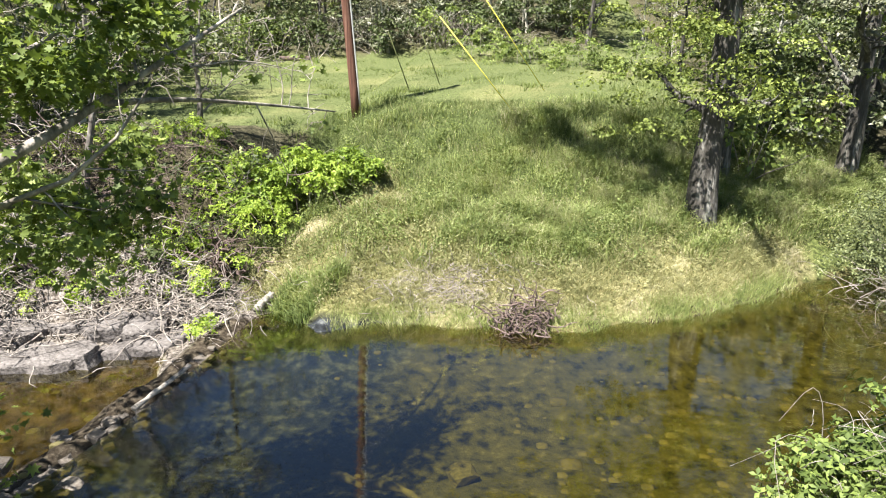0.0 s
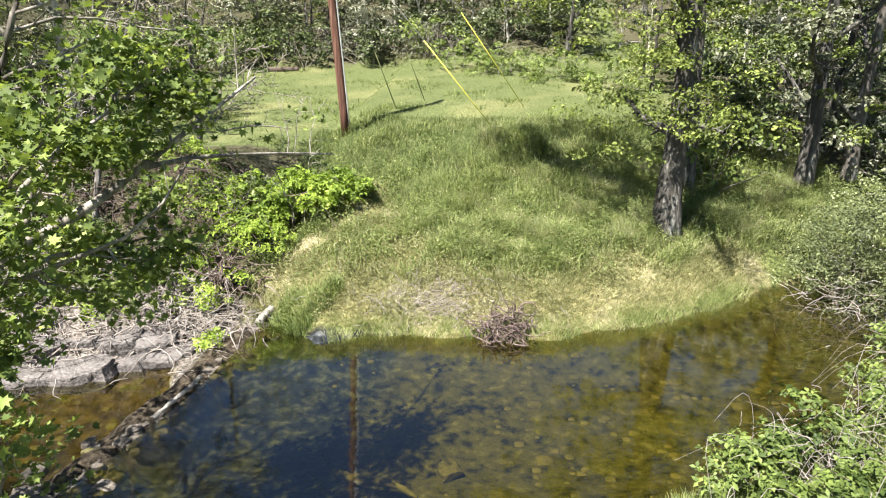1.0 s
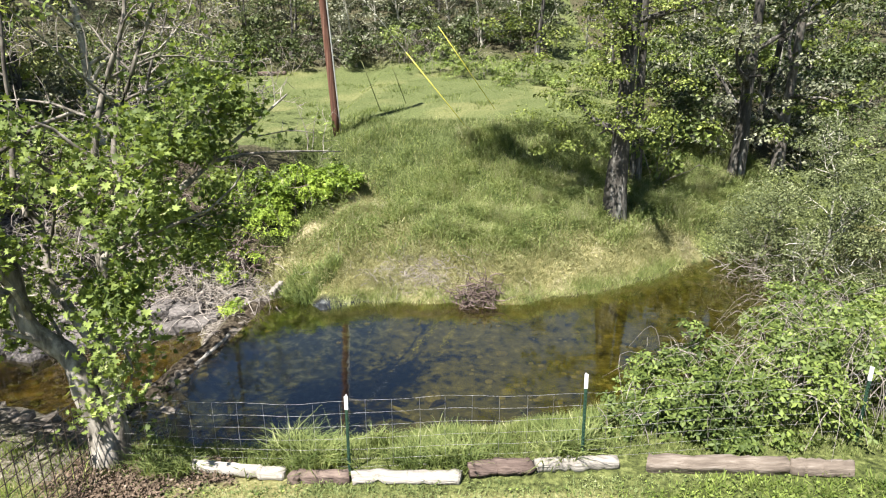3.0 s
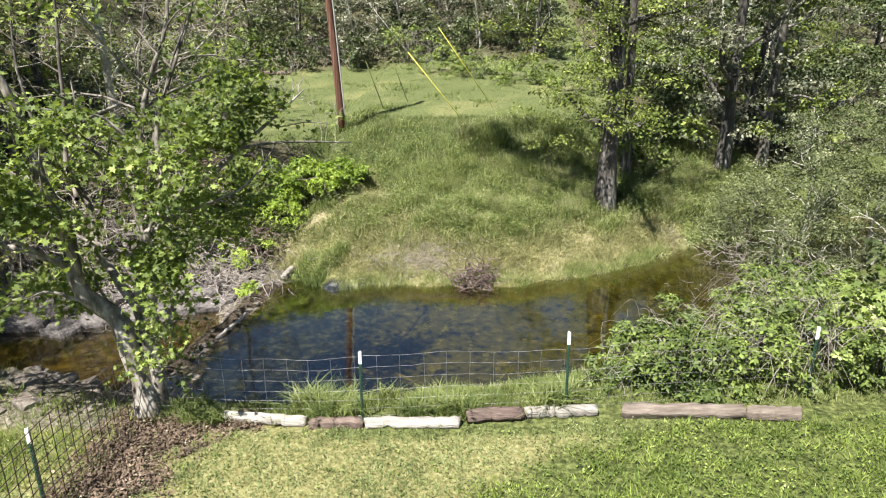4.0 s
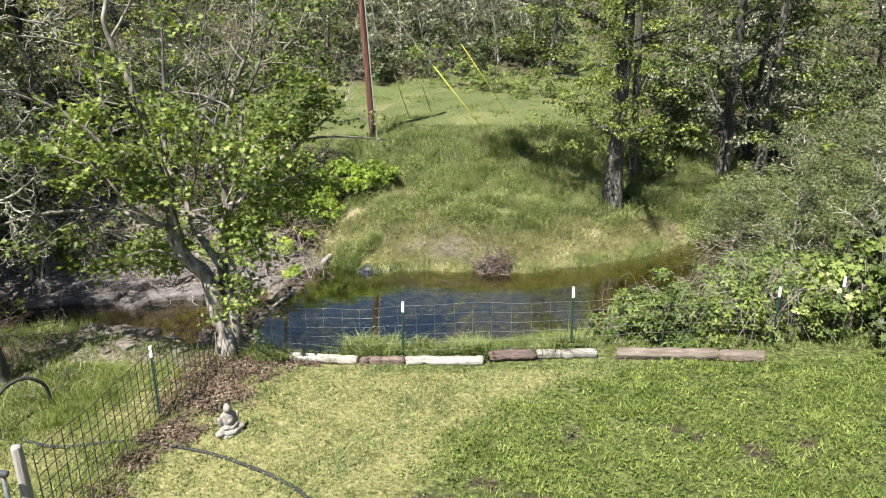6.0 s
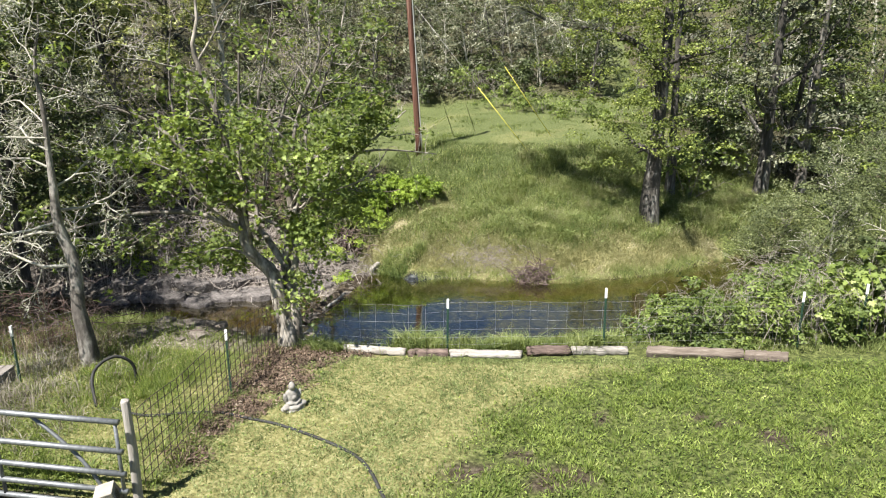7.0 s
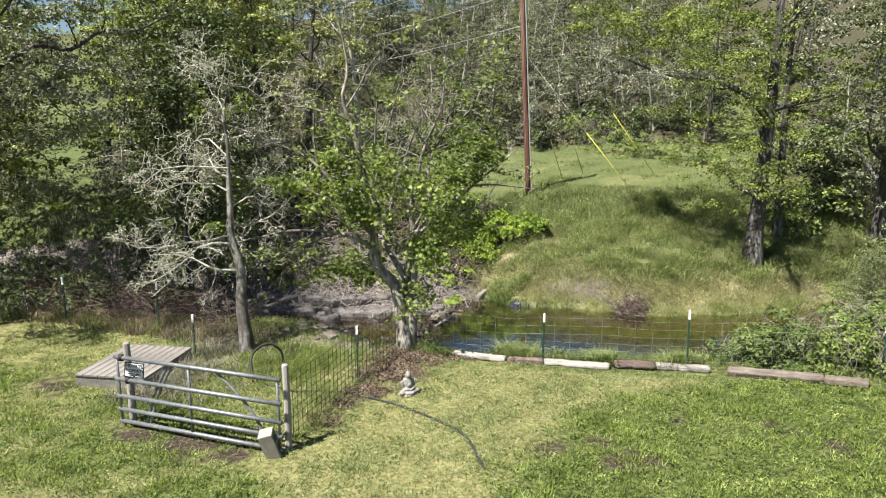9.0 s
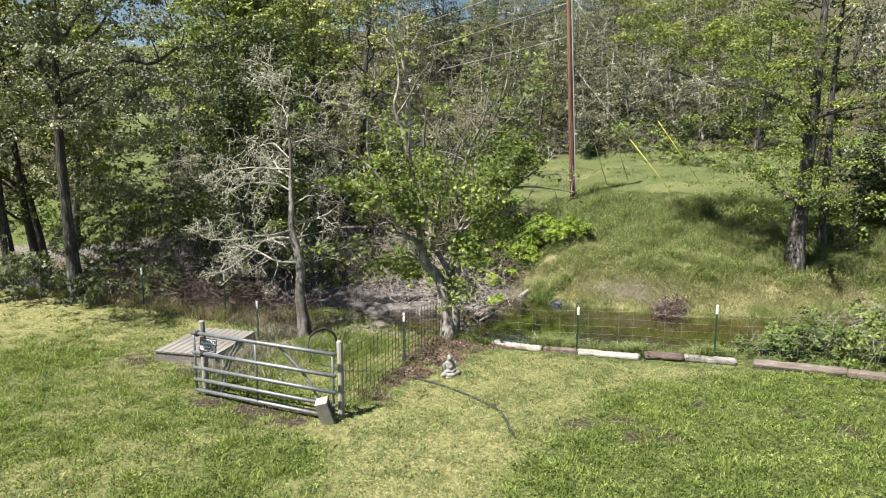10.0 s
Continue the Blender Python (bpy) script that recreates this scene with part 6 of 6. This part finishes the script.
def on_lawn(x, y):
    return (y < np.interp(x, [-14, -6, -1, 2, 9, 14], [1.6, 2.0, 1.9, 1.9, 1.9, 2.4])) * (1 - 0.88 * dirt_mask(x, y))


def far_s(x, y):
    return y - np.interp(x, FAR[:, 0], FAR[:, 1])


grass("mown_lawn", 101, 150000, (-9, 6, -9, 2.2), lambda x, y: on_lawn(x, y) * (1 - lush_mask(x, y)), 0.02, 0.065, 0.018, M_LAWN, "short mown lawn, yellowish and dry", 0.75, 0.055, False, 20)
grass("lush_lawn", 102, 210000, (-12, 12, -9, 2.4), lambda x, y: on_lawn(x, y) * lush_mask(x, y), 0.035, 0.12, 0.02, M_LUSH, "thick green lawn grass", 0.6, 0.07, False, 24)
grass("fence_grass", 103, 46000, (-1.0, 11, 2.1, 8.6), lambda x, y: smoothstep(2.15, 2.4, y) * (y < np.interp(x, NEAR[:, 0], NEAR[:, 1]) - 0.05), 0.05, 0.19, 0.014, M_TALL, "unmown grass along the fence", 0.4, 0.06)
grass("fence_grass", 117, 5000, (-0.6, 5.6, 2.15, 3.0), lambda x, y: smoothstep(0.1, 0.5, ripple(x, y, 2.3, 1.0)), 0.15, 0.42, 0.015, M_TALL, "long grass tufts at the fence", 0.45, 0.05, True)
grass("fence_grass", 104, 12000, (-4.6, -0.9, -2.0, 3.0), lambda x, y: 1.0 * (np.hypot(x + 2.9, y - 0.9) < 1.0) + 0.35, 0.06, 0.3, 0.011, M_LUSH, "long grass inside the small pen", 0.5, 0.08)
def tall_patch(x, y):
    s = far_s(x, y)
    m = smoothstep(0.8, 2.2, s) * (1 - smoothstep(4.0, 9.0, s + 1.8 * ripple(x, y, 0.8)))
    right = smoothstep(1.2, 3.8, x + 0.3 * (13 - y) + 0.8 * ripple(x, y, 0.9, 3.0))
    patch = 0.12 + 0.88 * smoothstep(-0.1, 0.35, ripple(x, y, 1.1, 2.0) + 0.6 * ripple(x, y, 3.1, 1.0))
    return m * (0.12 + 0.88 * right) * patch * (1 - 0.7 * shore_dry(x, y)) * (1 - 0.9 * dirt_mask(x, y, BARE)) * (x > -1.2)


grass("tall_grass", 105, 100000, (-2, 13, 9, 20), tall_patch, 0.1, 0.46, 0.013, M_TALL, "tall green meadow grass on the far bank", 0.55, 0.1, True)
grass("tall_grass", 116, 14000, (0, 13, 9.5, 18), lambda x, y: tall_patch(x, y) * smoothstep(0.0, 0.4, ripple(x, y, 1.9, 5.0)), 0.3, 0.7, 0.008, M_STRAW, "straw-coloured seeding grass on the far bank", 0.35, 0.1)
grass("bank_turf", 115, 100000, (-1.6, 13, 9, 18), lambda x, y: smoothstep(0.5, 1.5, far_s(x, y)) * (1 - 0.6 * shore_dry(x, y)) * (1 - 0.9 * dirt_mask(x, y, BARE)), 0.05, 0.24, 0.013, M_FIELD, "short yellowish turf on the far bank", 0.5)
grass("shore_grass", 106, 90000, (-1.4, 12, 8.6, 15), lambda x, y: shore_dry(x, y) * (far_s(x, y) > 0.15), 0.04, 0.18, 0.012, M_STRAW, "flattened dry grass along the far shore", 0.9)
grass("shore_grass", 107, 2600, (-0.9, 0.6, 8.7, 10.2), lambda x, y: (far_s(x, y) > -0.1) * (np.hypot(x + 0.15, (y - 9.5) * 1.2) + 0.25 * ripple(x, y, 4.0) < 0.6), 0.12, 0.4, 0.016, M_TALL, "bright green tuft at the water", 0.4, 0.06, True)
grass("field_grass", 108, 80000, (-16, 13, 15, 36), lambda x, y: (far_s(x, y) > 5.5) * 0.6 + 0.4 * (far_s(x, y) > 8), 0.012, 0.05, 0.03, M_FIELD, "grass of the small field below the woods", 0.5)
grass("field_grass", 118, 9000, (-9, 9, 15, 32), lambda x, y: (far_s(x, y) > 5.5) * smoothstep(0.1, 0.5, ripple(x, y, 0.7, 6.0)) * (0.3 + 0.7 * smoothstep(24, 16, y)), 0.08, 0.26, 0.025, M_TALL, "longer grass tufts in the field", 0.5, 0.12)
grass("bank_grass", 109, 30000, (-14, -4, 1.5, 4.5), lambda x, y: 1.0 * (y < np.interp(x, NEAR[:, 0], NEAR[:, 1]) - 0.1), 0.06, 0.32, 0.012, M_TALL, "rough grass by the wire fence", 0.4, 0.06)
grass("dead_weeds", 111, 4500, (-5.2, -2.9, -1.6, 2.0), lambda x, y: 1.0 * (np.abs(x + 4.4) < 0.45) + 0.25, 0.06, 0.3, 0.01, M_DEAD, "grey dead weeds along the pen's wire", 0.5, 0.08, True)
grass("dead_weeds", 112, 4000, (-11, -4, 1.2, 2.6), lambda x, y: 1.0 * (np.abs(y - 1.9) < 0.5), 0.08, 0.4, 0.01, M_LITTER, "brown dead weeds along the rusty netting", 0.5, 0.08, True)
grass("shore_grass", 110, 9000, (0.5, 9, 8.7, 12.2), lambda x, y: 1.0 * (np.abs(far_s(x, y) - 0.1) < 0.25), 0.08, 0.25, 0.01, M_TALL, "green sedge along the waterline", 0.5, 0.05)


def rosettes(name, seed, n, box, density, size, mat, label):
    """Flat broad leaves among the lawn grass."""
    rng = np.random.default_rng(seed)
    px, py = np.empty(0), np.empty(0)
    while len(px) < n // 6:
        x, y = rng.uniform(box[0], box[1], n), rng.uniform(box[2], box[3], n)
        keep = rng.random(n) < density(x, y)
        px, py = np.r_[px, x[keep]], np.r_[py, y[keep]]
    px, py = np.repeat(px[: n // 6], 6), np.repeat(py[: n // 6], 6)
    px, py = px + rng.normal(size=len(px)) * 0.05, py + rng.normal(size=len(py)) * 0.05
    c = np.stack([px, py, height(px, py) + rng.uniform(0.015, 0.075, len(px))], 1)
    v, f = leaves(c, size, rng, DIAMOND, 0.75)
    return tagged(part(name, raw_mesh(name, v, f), mat), label, "weeds", kind="stuff")


def bank_weeds(name, seed, n, density, low, high, size, mat, label):
    """Small leaves of low weeds standing among the bank's grass, in loose tufts."""
    rng = np.random.default_rng(seed)
    px, py = np.empty(0), np.empty(0)
    while len(px) < n // 9:
        x, y = rng.uniform(-1.6, 13, n), rng.uniform(8.8, 20, n)
        keep = rng.random(n) < density(x, y)
        px, py = np.r_[px, x[keep]], np.r_[py, y[keep]]
    px, py = np.repeat(px[: n // 9], 9), np.repeat(py[: n // 9], 9)
    h = np.repeat(rng.uniform(low, high, n // 9), 9) * rng.uniform(0.25, 1.0, len(px))
    px, py = px + rng.normal(size=len(px)) * 0.07, py + rng.normal(size=len(py)) * 0.07
    v, f = leaves(np.stack([px, py, height(px, py) + h], 1), size, rng, DIAMOND, 0.5)
    return tagged(part(name, raw_mesh(name, v, f), mat), label, "weeds", kind="stuff")


bank_weeds("bank_weeds", 131, 42000, lambda x, y: smoothstep(0.6, 1.8, far_s(x, y)) * (1 - smoothstep(5.0, 8.0, far_s(x, y))) * smoothstep(-0.3, 0.3, ripple(x, y, 1.7, 7.0)), 0.12, 0.55, 0.05, M_TALL, "leafy green weeds among the grass on the far bank")
bank_weeds("bank_weeds", 132, 16000, lambda x, y: smoothstep(0.2, 0.8, far_s(x, y)) * (1 - smoothstep(1.6, 3.4, far_s(x, y))) * smoothstep(-0.1, 0.3, ripple(x, y, 2.3, 3.0)) * (x > -1.0), 0.05, 0.3, 0.045, M_STRAW, "dead grey-brown weeds along the far shore")
rosettes("lawn_weeds", 121, 66000, (-10, 11, -9, 2.3), lambda x, y: on_lawn(x, y) * (0.12 + 0.88 * lush_mask(x, y)), 0.038, M_LUSH, "broad-leaved weeds among the lawn grass")
rosettes("leaf_litter", 123, 9000, (-1.4, 0.9, -1.6, 2.7), lambda x, y: dirt_mask(x, y), 0.045, M_LITTER, "dry brown leaf litter at the foot of the maple")
rosettes("lawn_weeds", 122, 30000, (-6, 6, -8, 2.2), lambda x, y: on_lawn(x, y) * (1 - lush_mask(x, y)), 0.027, M_LAWN, "small clover among the dry lawn")
